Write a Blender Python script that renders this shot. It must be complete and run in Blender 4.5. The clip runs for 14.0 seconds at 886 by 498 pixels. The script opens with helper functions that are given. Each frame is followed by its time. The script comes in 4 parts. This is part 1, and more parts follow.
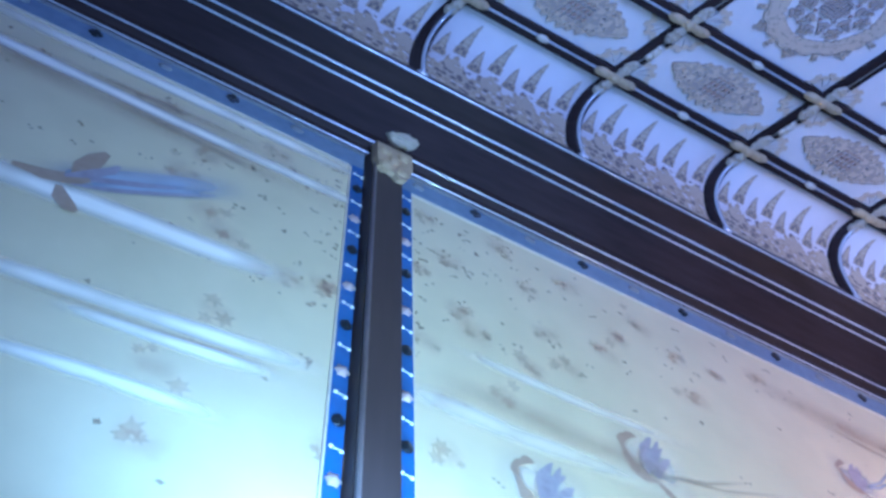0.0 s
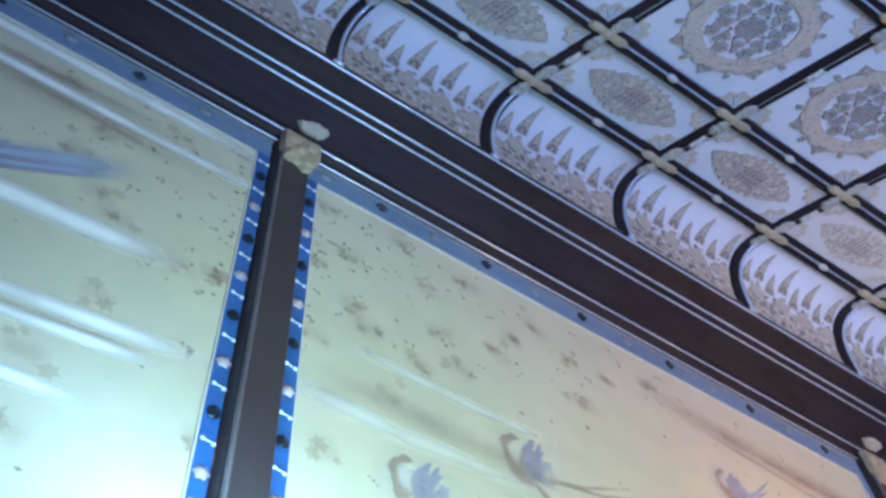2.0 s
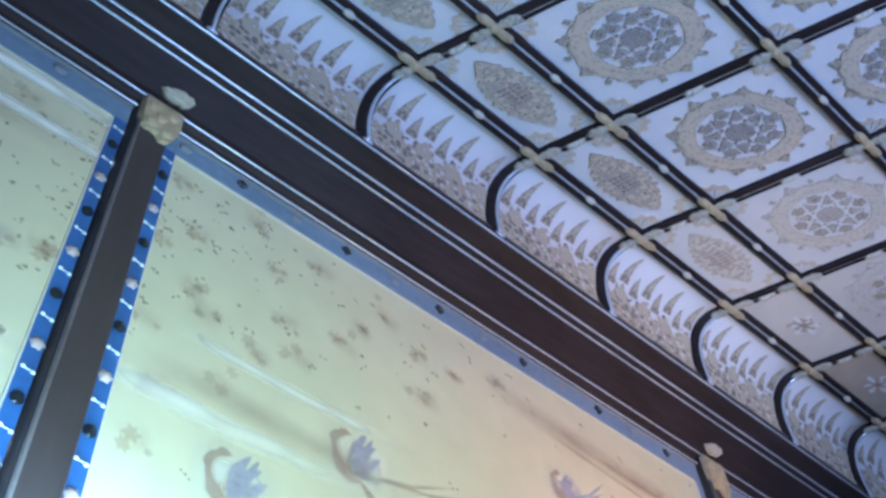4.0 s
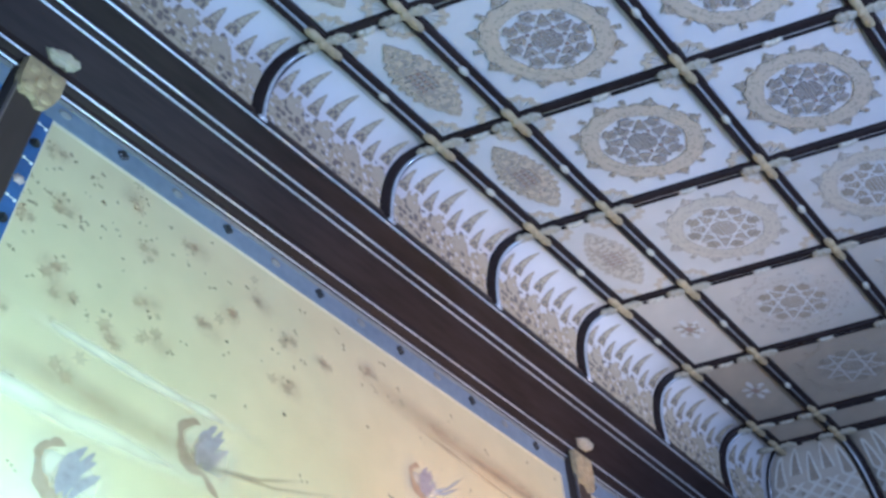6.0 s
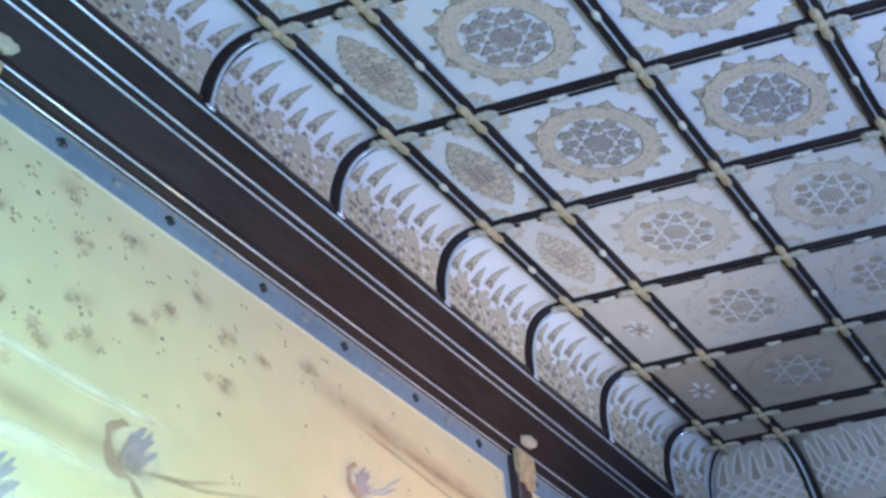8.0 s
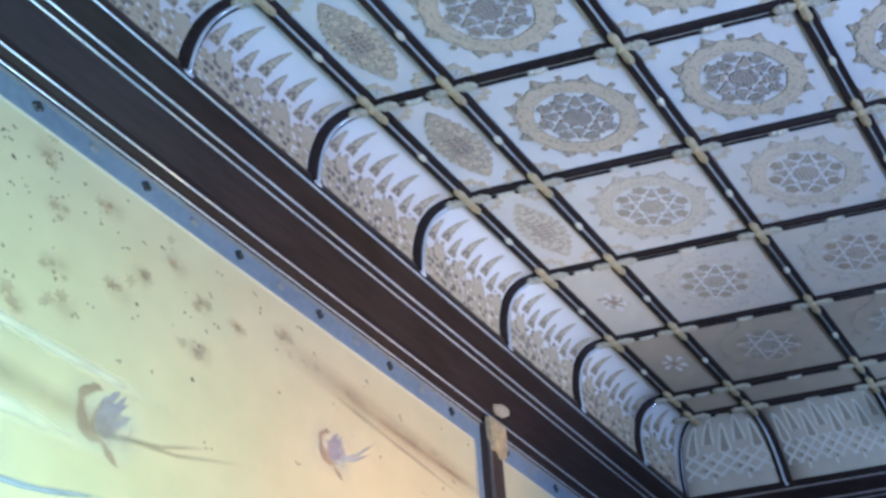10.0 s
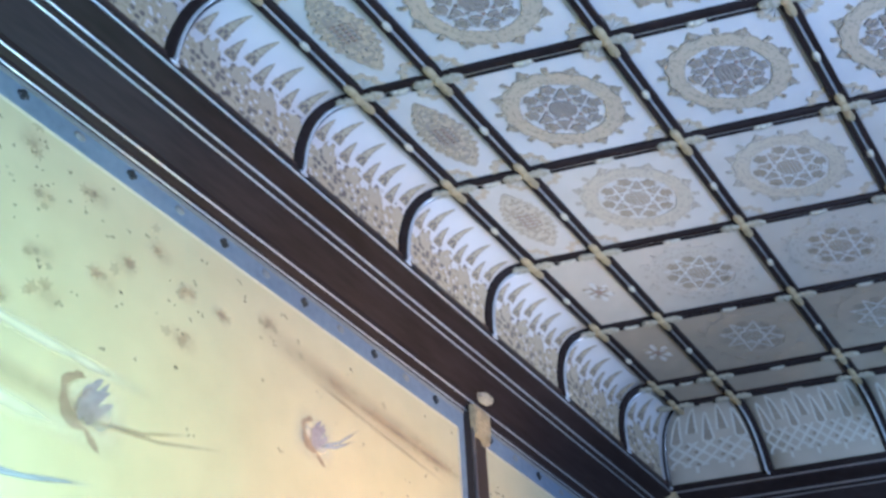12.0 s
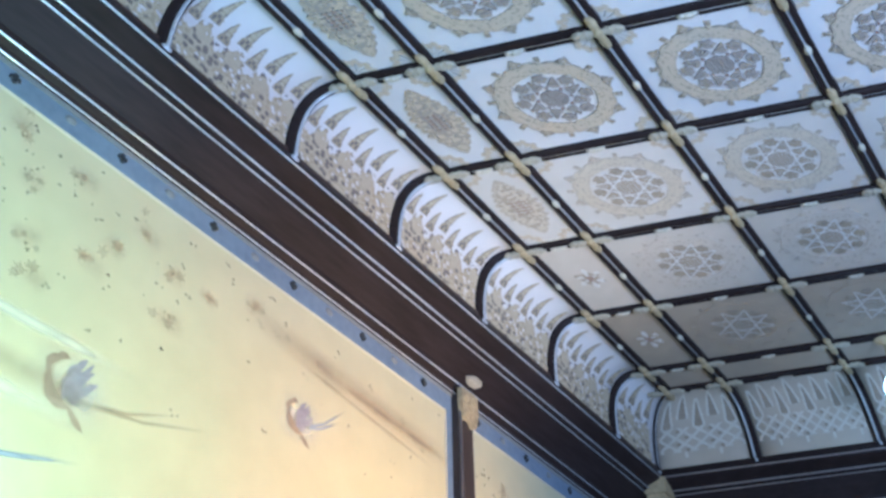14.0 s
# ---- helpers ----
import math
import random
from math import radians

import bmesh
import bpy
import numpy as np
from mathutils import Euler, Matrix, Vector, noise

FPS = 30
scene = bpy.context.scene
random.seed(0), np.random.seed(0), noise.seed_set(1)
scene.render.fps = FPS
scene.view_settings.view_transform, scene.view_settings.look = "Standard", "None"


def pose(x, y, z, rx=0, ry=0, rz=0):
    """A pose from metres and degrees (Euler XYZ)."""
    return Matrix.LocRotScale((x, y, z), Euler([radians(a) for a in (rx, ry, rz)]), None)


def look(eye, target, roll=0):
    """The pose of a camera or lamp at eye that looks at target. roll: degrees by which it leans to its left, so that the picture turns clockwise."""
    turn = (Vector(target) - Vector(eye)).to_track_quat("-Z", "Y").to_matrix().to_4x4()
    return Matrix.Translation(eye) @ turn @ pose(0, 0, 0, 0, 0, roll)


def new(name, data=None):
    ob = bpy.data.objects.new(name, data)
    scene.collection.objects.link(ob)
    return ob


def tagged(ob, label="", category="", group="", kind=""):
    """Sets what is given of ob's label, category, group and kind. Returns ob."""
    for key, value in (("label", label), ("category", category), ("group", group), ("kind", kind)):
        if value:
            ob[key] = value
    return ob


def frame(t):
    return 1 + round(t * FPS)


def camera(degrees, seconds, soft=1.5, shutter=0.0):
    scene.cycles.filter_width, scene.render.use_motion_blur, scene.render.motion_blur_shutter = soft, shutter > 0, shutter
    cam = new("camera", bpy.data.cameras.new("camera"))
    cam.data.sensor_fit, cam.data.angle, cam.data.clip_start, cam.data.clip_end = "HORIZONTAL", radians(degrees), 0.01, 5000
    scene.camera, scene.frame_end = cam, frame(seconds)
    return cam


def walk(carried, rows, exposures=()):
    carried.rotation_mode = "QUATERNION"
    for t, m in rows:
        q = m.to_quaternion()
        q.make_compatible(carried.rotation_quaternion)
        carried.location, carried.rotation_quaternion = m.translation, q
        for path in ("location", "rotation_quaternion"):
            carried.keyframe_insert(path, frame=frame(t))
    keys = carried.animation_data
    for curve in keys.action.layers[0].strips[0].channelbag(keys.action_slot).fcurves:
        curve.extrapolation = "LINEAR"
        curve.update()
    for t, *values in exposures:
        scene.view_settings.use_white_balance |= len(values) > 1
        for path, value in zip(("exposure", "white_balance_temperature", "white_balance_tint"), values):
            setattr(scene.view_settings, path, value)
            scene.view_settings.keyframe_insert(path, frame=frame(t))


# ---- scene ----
cam = camera(48.8, 14.0, soft=3.0)
PATH = [
    (0.0, (-0.480, -0.829, 1.478), (-0.187, -0.370, 2.318), -3.55),
    (0.5, (-0.467, -0.799, 1.497), (-0.156, -0.358, 2.339), -5.37),
    (1.0, (-0.459, -0.815, 1.502), (-0.135, -0.376, 2.340), -5.68),
    (1.5, (-0.440, -0.862, 1.498), (-0.106, -0.416, 2.329), -4.96),
    (2.0, (-0.431, -0.896, 1.484), (-0.075, -0.459, 2.310), -5.49),
    (2.5, (-0.411, -0.926, 1.496), (-0.032, -0.494, 2.315), -5.94),
    (3.0, (-0.393, -0.983, 1.508), (0.009, -0.551, 2.316), -5.47),
    (3.5, (-0.377, -1.004, 1.519), (0.047, -0.583, 2.320), -6.23),
    (6.0, (-0.337, -1.234, 1.621), (0.186, -0.819, 2.366), -4.17),
    (6.5, (-0.331, -1.271, 1.630), (0.202, -0.858, 2.369), -3.77),
    (7.0, (-0.335, -1.268, 1.648), (0.211, -0.864, 2.382), -4.18),
    (7.5, (-0.319, -1.289, 1.643), (0.228, -0.886, 2.377), -3.98),
    (8.0, (-0.331, -1.302, 1.696), (0.230, -0.897, 2.417), -3.77),
    (10.5, (-0.339, -1.357, 1.690), (0.254, -0.947, 2.383), -3.19),
    (11.0, (-0.334, -1.379, 1.683), (0.260, -0.965, 2.373), -2.80),
    (11.5, (-0.340, -1.376, 1.691), (0.259, -0.963, 2.377), -2.89),
    (12.0, (-0.344, -1.374, 1.689), (0.259, -0.963, 2.372), -3.02),
    (12.5, (-0.347, -1.389, 1.694), (0.261, -0.974, 2.372), -2.68),
    (13.0, (-0.347, -1.389, 1.690), (0.264, -0.976, 2.365), -2.76),
    (13.5, (-0.352, -1.402, 1.691), (0.263, -0.986, 2.362), -2.51),
    (14.0, (-0.341, -1.463, 1.689), (0.268, -1.030, 2.353), -1.10),
]
walk(cam, [(t, look(eye, target, roll)) for t, eye, target, roll in PATH],
     exposures=[(0.0, -0.58, 4350, 33), (0.6, -0.62, 4750, 35), (1.5, -0.62, 4900, 27), (3.5, -0.52, 4950, 20), (7.0, -0.24, 5250, 12), (10.5, -0.20, 5250, 9), (14.0, 0.0, 5350, 6)])

# ---- plan ----
# The room is slightly out of square: lines across it lean by SKEW. u runs along the painted wall,
# v out of that wall (negative into the room), w up from the foot of the cove.
SC, ZR, SKEW = 0.8, 3.75, -0.400
PITCH = 0.6
TOP = 0.353                      # ceiling above the foot of the cove
NCOVE, ECOVE = 0.209, 0.258      # reach of the cove on the long wall and on the end wall
UEND, UWEST, VSOUTH = 4.095, -3.6, -4.30
FLOORW = -ZR / SC
VWALL = 0.186                    # plane of the painted cloth


def W(u, v, w):
    return (SC * (u + SKEW * v), SC * v, ZR + SC * w)


# ---- light ----
world = bpy.data.worlds.new("world")
scene.world = world
world.use_nodes = True
world.node_tree.nodes["Background"].inputs[0].default_value = (0.55, 0.7, 1.0, 1)
world.node_tree.nodes["Background"].inputs[1].default_value = 0.3


def area_lamp(name, at, aim, sx, sy, watts, colour, spread=180):
    data = bpy.data.lights.new(name, "AREA")
    data.shape, data.size, data.size_y, data.energy, data.color = "RECTANGLE", sx, sy, watts, colour
    data.spread = radians(spread)
    ob = new(name, data)
    ob.matrix_world = look(W(*at), W(*aim))
    return ob


# daylight of an assumed window opposite; added unseen fill lamps wash the painted wall from below, one at its foot, one
# the far cove
area_lamp("window_daylight", (-0.7, VSOUTH + 0.12, -2.4), (1.2, -0.9, 0.35), 1.7, 1.5, 61, (0.54, 0.69, 1.0), 118)
area_lamp("green_wall_fill", (0.1, -2.5, -3.1), (0.45, 0.19, -1.45), 0.4, 0.3, 4.9, (0.80, 1.0, 0.42), 44)
area_lamp("warm_wall_fill", (2.1, -2.5, -3.1), (2.1, 0.19, -1.25), 0.4, 0.3, 10.0, (1.0, 0.55, 0.18), 42)
area_lamp("warm_end_fill", (2.2, -2.4, -3.2), (2.4, -0.2, 0.25), 0.4, 0.3, 1.6, (1.0, 0.84, 0.70), 30)
area_lamp("cool_foot_fill", (0.14, 0.03, -1.88), (0.14, 0.17, -1.42), 0.9, 0.06, 12, (0.55, 0.93, 1.0))


# ---- materials ----
def material(name, colour, rough=0.6, metal=0.0, vary=0.25, grain=30.0, stretch=(1, 1, 1), bump=0.15, second=None, coat=0.0, spec=0.5, alpha=1.0):
    """Colour broken by noise at two scales, with a fine relief."""
    m = bpy.data.materials.new(name)
    m.use_nodes = True
    n, l = m.node_tree.nodes, m.node_tree.links
    b = n["Principled BSDF"]
    b.inputs["Metallic"].default_value = metal
    b.inputs["Specular IOR Level"].default_value = spec
    b.inputs["Coat Weight"].default_value = coat
    b.inputs["Coat Roughness"].default_value = 0.12
    b.inputs["Alpha"].default_value = alpha
    co = n.new("ShaderNodeTexCoord")
    mp = n.new("ShaderNodeMapping")
    mp.inputs["Scale"].default_value = stretch
    l.new(co.outputs["Object"], mp.inputs["Vector"])
    fine, coarse = n.new("ShaderNodeTexNoise"), n.new("ShaderNodeTexNoise")
    fine.inputs["Scale"].default_value, fine.inputs["Detail"].default_value = grain, 6
    coarse.inputs["Scale"].default_value, coarse.inputs["Detail"].default_value = grain / 9, 3
    l.new(mp.outputs[0], fine.inputs["Vector"])
    l.new(co.outputs["Object"], coarse.inputs["Vector"])
    both = n.new("ShaderNodeMath")
    both.operation = "ADD"
    l.new(fine.outputs["Fac"], both.inputs[0])
    l.new(coarse.outputs["Fac"], both.inputs[1])
    ramp = n.new("ShaderNodeMapRange")
    ramp.inputs["From Min"].default_value, ramp.inputs["From Max"].default_value = 0.65, 1.35
    l.new(both.outputs[0], ramp.inputs["Value"])
    mix = n.new("ShaderNodeMix")
    mix.data_type = "RGBA"
    dark = second or tuple(c * (1 - vary) for c in colour)
    mix.inputs["A"].default_value = (*dark, 1)
    mix.inputs["B"].default_value = (*colour, 1)
    l.new(ramp.outputs[0], mix.inputs["Factor"])
    l.new(mix.outputs["Result"], b.inputs["Base Color"])
    rr = n.new("ShaderNodeMapRange")
    rr.inputs["To Min"].default_value, rr.inputs["To Max"].default_value = rough * 0.8, min(1, rough * 1.25)
    l.new(coarse.outputs["Fac"], rr.inputs["Value"])
    l.new(rr.outputs[0], b.inputs["Roughness"])
    if bump:
        bp = n.new("ShaderNodeBump")
        bp.inputs["Strength"].default_value, bp.inputs["Distance"].default_value = bump, 0.004
        l.new(fine.outputs["Fac"], bp.inputs["Height"])
        l.new(bp.outputs[0], b.inputs["Normal"])
    return m


WOOD = material("dark_lacquered_wood", (0.040, 0.028, 0.027), 0.46, vary=0.5, grain=26, stretch=(0.3, 1, 3), bump=0.08, spec=0.10)
WOOD_RED = material("red_brown_wood", (0.075, 0.030, 0.020), 0.35, vary=0.5, grain=26, stretch=(0.3, 1, 3), bump=0.08, spec=0.3)
POST = material("brown_painted_wood", (0.062, 0.043, 0.038), 0.5, vary=0.3, grain=22, stretch=(3, 3, 0.3), bump=0.1)
# the beads' bright highlight is partly put into this pale base colour
FILLET = material("silvered_fillet", (0.88, 0.91, 0.97), 0.20, metal=0.3, vary=0.35, grain=60, bump=0.03, coat=0.5)
BEAD_PALE = material("pale_worn_bead", (0.66, 0.64, 0.62), 0.35, vary=0.35, grain=40, bump=0.05)
FILLET_DULL = material("worn_fillet", (0.46, 0.40, 0.39), 0.30, metal=0.3, vary=0.4, grain=60, bump=0.05)
BOARD = material("white_distemper_board", (0.77, 0.73, 0.71), 0.75, vary=0.10, grain=18, bump=0.1)
LACE = material("beige_stencil_relief", (0.65, 0.53, 0.385), 0.8, second=(0.56, 0.455, 0.33), grain=70, bump=0.3)
LACE_DARK = material("grey_brown_stencil_relief", (0.36, 0.30, 0.255), 0.8, second=(0.46, 0.39, 0.33), grain=80, bump=0.3)
COVE_TAN = material("tan_stencil", (0.50, 0.405, 0.265), 0.8, second=(0.40, 0.32, 0.215), grain=80, bump=0.3)
LACE_MID = material("drab_stencil_relief", (0.50, 0.40, 0.29), 0.8, second=(0.38, 0.31, 0.23), grain=80, bump=0.3)
FAINT_TAN = material("faint_tan_stencil", (0.68, 0.585, 0.455), 0.8, second=(0.61, 0.52, 0.40), grain=40, bump=0.2)
LACE_DULL = material("dull_beige_stencil_relief", (0.56, 0.47, 0.37), 0.8, second=(0.48, 0.40, 0.31), grain=60, bump=0.3)
PALE_BOARD = material("off_white_board", (0.74, 0.68, 0.63), 0.75, second=(0.66, 0.595, 0.52), grain=12, bump=0.1)
END_BOARD = material("drab_distemper_board", (0.50, 0.405, 0.30), 0.8, second=(0.41, 0.33, 0.25), grain=14, bump=0.15)
MID_BOARD = material("light_tan_distemper_board", (0.68, 0.60, 0.51), 0.8, second=(0.60, 0.525, 0.44), grain=14, bump=0.15)
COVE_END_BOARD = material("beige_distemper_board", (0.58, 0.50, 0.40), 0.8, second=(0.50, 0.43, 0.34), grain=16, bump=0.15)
END_NET = material("brown_beige_stencil", (0.47, 0.395, 0.30), 0.8, second=(0.38, 0.32, 0.24), grain=70, bump=0.3)
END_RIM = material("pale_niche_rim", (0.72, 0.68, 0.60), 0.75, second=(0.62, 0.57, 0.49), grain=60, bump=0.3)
END_SPIKE = material("dark_tan_stencil", (0.34, 0.275, 0.205), 0.8, second=(0.41, 0.335, 0.255), grain=70, bump=0.3)
COVE_NET = material("olive_beige_stencil", (0.58, 0.49, 0.345), 0.8, second=(0.49, 0.405, 0.285), grain=70, bump=0.3)
COVE_DARK = material("dark_olive_stencil", (0.19, 0.155, 0.13), 0.8, second=(0.27, 0.22, 0.18), grain=80, bump=0.3)
LACE_WHITE = material("pale_star_ground", (0.76, 0.72, 0.68), 0.75, vary=0.12, grain=18, bump=0.1)
LACE_FAN = material("pale_grey_stencil_relief", (0.66, 0.62, 0.57), 0.8, second=(0.56, 0.51, 0.46), grain=60, bump=0.3)
LACE_RUST = material("rust_stencil_relief", (0.42, 0.28, 0.215), 0.8, vary=0.25, grain=80, bump=0.3)
GILT = material("pale_gilt", (0.62, 0.48, 0.28), 0.5, vary=0.45, grain=50, bump=0.25)
PEARL = material("cream_stud", (0.74, 0.68, 0.55), 0.4, vary=0.2, grain=60, bump=0.1)
CLOTH = material("cream_painted_silk", (0.66, 0.60, 0.40), 0.6, second=(0.56, 0.51, 0.33), grain=9, bump=0.05)
BAND = material("slate_blue_braid", (0.22, 0.285, 0.385), 0.55, second=(0.15, 0.20, 0.28), grain=40, bump=0.3)
# lit copy of the slate braid: blue light is put into its colour
BAND_BLUE_LIT = material("blue_lit_braid", (0.055, 0.15, 0.42), 0.45, second=(0.04, 0.09, 0.24), grain=40, bump=0.3)
BAND_EDGE = material("pale_grey_edging", (0.27, 0.29, 0.30), 0.6, vary=0.25, grain=50, bump=0.2)
CREAM_LEAF = material("dull_cream_gilt", (0.58, 0.51, 0.38), 0.45, vary=0.35, grain=50, bump=0.3)
ROSETTE = material("pinkish_rosette", (0.50, 0.40, 0.38), 0.5, vary=0.35, grain=60, bump=0.2)
CRYSTAL = material("pale_glass_stud", (0.85, 0.90, 0.95), 0.12, vary=0.1, grain=60, bump=0.0, coat=1.0)
JET = material("black_stud", (0.02, 0.025, 0.03), 0.3, vary=0.3, grain=60, bump=0.0)
PLASTER = material("plain_plaster", (0.50, 0.47, 0.43), 0.85, vary=0.15, grain=14, bump=0.1)
FLOOR = material("floor_boards", (0.16, 0.10, 0.06), 0.4, vary=0.4, grain=12, stretch=(0.3, 3, 1), bump=0.05)
PAINT_TAN = material("tan_silk_paint", (0.48, 0.27, 0.16), 0.7, second=(0.56, 0.36, 0.23), grain=40, bump=0.0, alpha=0.20)
PAINT_SPECK = material("brown_speck_paint", (0.36, 0.23, 0.14), 0.7, vary=0.3, grain=40, bump=0.0, alpha=0.42)
PAINT_BROWN = material("brown_silk_paint", (0.34, 0.24, 0.16), 0.7, second=(0.46, 0.35, 0.26), grain=70, bump=0.0, alpha=0.76)
PAINT_MAUVE = material("mauve_silk_paint", (0.30, 0.26, 0.31), 0.7, second=(0.47, 0.45, 0.52), grain=60, bump=0.0, alpha=0.72)


def wash(name, colour, strength, ragged=5.0):
    """A soft stroke: full along its middle, fading to its rims and ends."""
    m = bpy.data.materials.new(name)
    m.use_nodes = True
    n, l = m.node_tree.nodes, m.node_tree.links
    b = n["Principled BSDF"]
    b.inputs["Base Color"].default_value = (*colour, 1)
    b.inputs["Roughness"].default_value = 0.6
    uv = n.new("ShaderNodeUVMap")
    uv.uv_map = "stroke"
    sep = n.new("ShaderNodeSeparateXYZ")
    l.new(uv.outputs[0], sep.inputs[0])

    def fall(socket, inner):
        a = n.new("ShaderNodeMath")
        a.operation = "ABSOLUTE"
        l.new(socket, a.inputs[0])
        r = n.new("ShaderNodeMapRange")
        r.interpolation_type = "SMOOTHSTEP"
        r.inputs["From Min"].default_value, r.inputs["From Max"].default_value = inner, 1.0
        r.inputs["To Min"].default_value, r.inputs["To Max"].default_value = 1.0, 0.0
        l.new(a.outputs[0], r.inputs["Value"])
        return r.outputs[0]
    noise_node = n.new("ShaderNodeTexNoise")
    noise_node.inputs["Scale"].default_value = ragged
    tc = n.new("ShaderNodeTexCoord")
    l.new(tc.outputs["Object"], noise_node.inputs["Vector"])
    p, q, k = n.new("ShaderNodeMath"), n.new("ShaderNodeMath"), n.new("ShaderNodeMath")
    p.operation = q.operation = k.operation = "MULTIPLY"
    l.new(fall(sep.outputs["X"], 0.3), p.inputs[0])
    l.new(fall(sep.outputs["Y"], 0.0), p.inputs[1])
    l.new(p.outputs[0], q.inputs[0])
    q.inputs[1].default_value = strength * 1.6
    l.new(q.outputs[0], k.inputs[0])
    l.new(noise_node.outputs["Fac"], k.inputs[1])
    l.new(k.outputs[0], b.inputs["Alpha"])
    return m


WASH_PALE = wash("pale_soft_streak", (0.93, 0.91, 0.80), 1.3)
WASH_FAINT = wash("thin_pale_streak", (0.90, 0.88, 0.74), 0.75)
WASH_HALO = wash("faint_silk_wash", (0.85, 0.84, 0.80), 0.5)
WASH_BLOT = wash("faded_leaf_wash", (0.52, 0.35, 0.24), 0.22, 30.0)
WASH_TAN = wash("tan_silk_wash", (0.47, 0.35, 0.24), 0.52)
WASH_BLUE = wash("blue_silk_wash", (0.42, 0.48, 0.60), 0.9)


# ---- mesh helpers ----
class Soup:
    """Vertices, faces and their materials, collected and then made into one mesh."""

    def __init__(self):
        self.v, self.f, self.m = [], [], []

    def add(self, points, faces, mat=0):
        k = len(self.v)
        self.v += points
        self.f += [tuple(k + i for i in face) for face in faces]
        self.m += [mat] * len(faces)

    def sweep(self, rings, mat=0, caps=True):
        """Joins closed rings of points, one after another."""
        n = len(rings[0])
        faces = []
        for a in range(len(rings) - 1):
            for i in range(n):
                j = (i + 1) % n
                faces.append((a * n + i, a * n + j, (a + 1) * n + j, (a + 1) * n + i))
        if caps:
            faces.append(tuple(range(n))[::-1])
            faces.append(tuple((len(rings) - 1) * n + i for i in range(n)))
        self.add([p for r in rings for p in r], faces, mat)

    def mesh(self, name, mats, smooth=False):
        me = bpy.data.meshes.new(name)
        me.from_pydata(self.v, [], self.f)
        for mt in mats:
            me.materials.append(mt)
        me.polygons.foreach_set("material_index", self.m)
        bm = bmesh.new()
        bm.from_mesh(me)
        bmesh.ops.recalc_face_normals(bm, faces=bm.faces)
        bm.to_mesh(me)
        bm.free()
        me.polygons.foreach_set("use_smooth", [smooth] * len(me.polygons))
        me.update()
        return me


def part(name, soup, mats, parent=None, label="", smooth=False):
    mats = mats if isinstance(mats, (list, tuple)) else [mats]
    me = soup if isinstance(soup, bpy.types.Mesh) else soup.mesh(name, mats, smooth)
    ob = new(name, me)
    ob.parent = parent
    if label:
        tagged(ob, label)
    return ob


def thing(name, label, category, group="", kind="", at=(0, 0, 0)):
    ob = tagged(new(name), label, category, group, kind)
    ob.location = at
    return ob


def along_u(profile, u0, u1, steps=1):
    """Rings of a (v, w) profile between two places along the wall; u0 and u1 may be functions of (v, w) for a mitre."""
    f0 = u0 if callable(u0) else (lambda v, w: u0)
    f1 = u1 if callable(u1) else (lambda v, w: u1)
    return [[W(f0(v, w) + (f1(v, w) - f0(v, w)) * k / steps, v, w) for v, w in profile] for k in range(steps + 1)]


def along_v(profile, v0, v1):
    f0 = v0 if callable(v0) else (lambda u, w: v0)
    f1 = v1 if callable(v1) else (lambda u, w: v1)
    return [[W(u, f(u, w), w) for u, w in profile] for f in (f0, f1)]


def disc(c, r, n=8):
    return [(c[0] + r * math.cos(2 * math.pi * k / n), c[1] + r * math.sin(2 * math.pi * k / n)) for k in range(n)]


def box_w(soup, u0, u1, v0, v1, w0, w1, mat=0):
    pts = [W(u, v, w) for w in (w0, w1) for v in (v0, v1) for u in (u0, u1)]
    soup.add(pts, [(0, 1, 3, 2), (4, 6, 7, 5), (0, 4, 5, 1), (2, 3, 7, 6), (0, 2, 6, 4), (1, 5, 7, 3)], mat)


def raster(soup, nx, ny, inside, place, wrap=False):
    """Raised relief of the cells of a grid for which inside(i, j) gives a material number (else None).
    place(i, j, raised) gives the corner's place on the ground (0) or on the relief (1)."""
    cell = {}
    for i in range(nx):
        for j in range(ny):
            k = inside(i, j)
            if k is not None:
                cell[i, j] = k
    index = {}

    def vert(i, j, r):
        key = (i % nx if wrap else i, j, r)
        if key not in index:
            index[key] = len(soup.v)
            soup.v.append(place(i, j, r))
        return index[key]
    for (i, j), k in cell.items():
        soup.f.append((vert(i, j, 1), vert(i + 1, j, 1), vert(i + 1, j + 1, 1), vert(i, j + 1, 1)))
        soup.m.append(k)
        for di, dj, a, b in ((-1, 0, (0, 0), (0, 1)), (1, 0, (1, 1), (1, 0)), (0, -1, (1, 0), (0, 0)), (0, 1, (0, 1), (1, 1))):
            near = ((i + di) % nx if wrap else i + di, j + dj)
            if near not in cell:
                a0, b0 = (i + a[0], j + a[1]), (i + b[0], j + b[1])
                soup.f.append((vert(*a0, 1), vert(*b0, 1), vert(*b0, 0), vert(*a0, 0)))
                soup.m.append(k)


def ball(soup, centre, r, flat=(1, 1, 1), n=8, rows=5, mat=0):
    pts, faces = [], []
    for a in range(rows + 1):
        th = math.pi * a / rows
        for b in range(n):
            ph = 2 * math.pi * b / n
            pts.append((centre[0] + r * flat[0] * math.sin(th) * math.cos(ph), centre[1] + r * flat[1] * math.sin(th) * math.sin(ph), centre[2] + r * flat[2] * math.cos(th)))
    for a in range(rows):
        for b in range(n):
            faces.append((a * n + b, a * n + (b + 1) % n, (a + 1) * n + (b + 1) % n, (a + 1) * n + b))
    soup.add(pts, faces, mat)


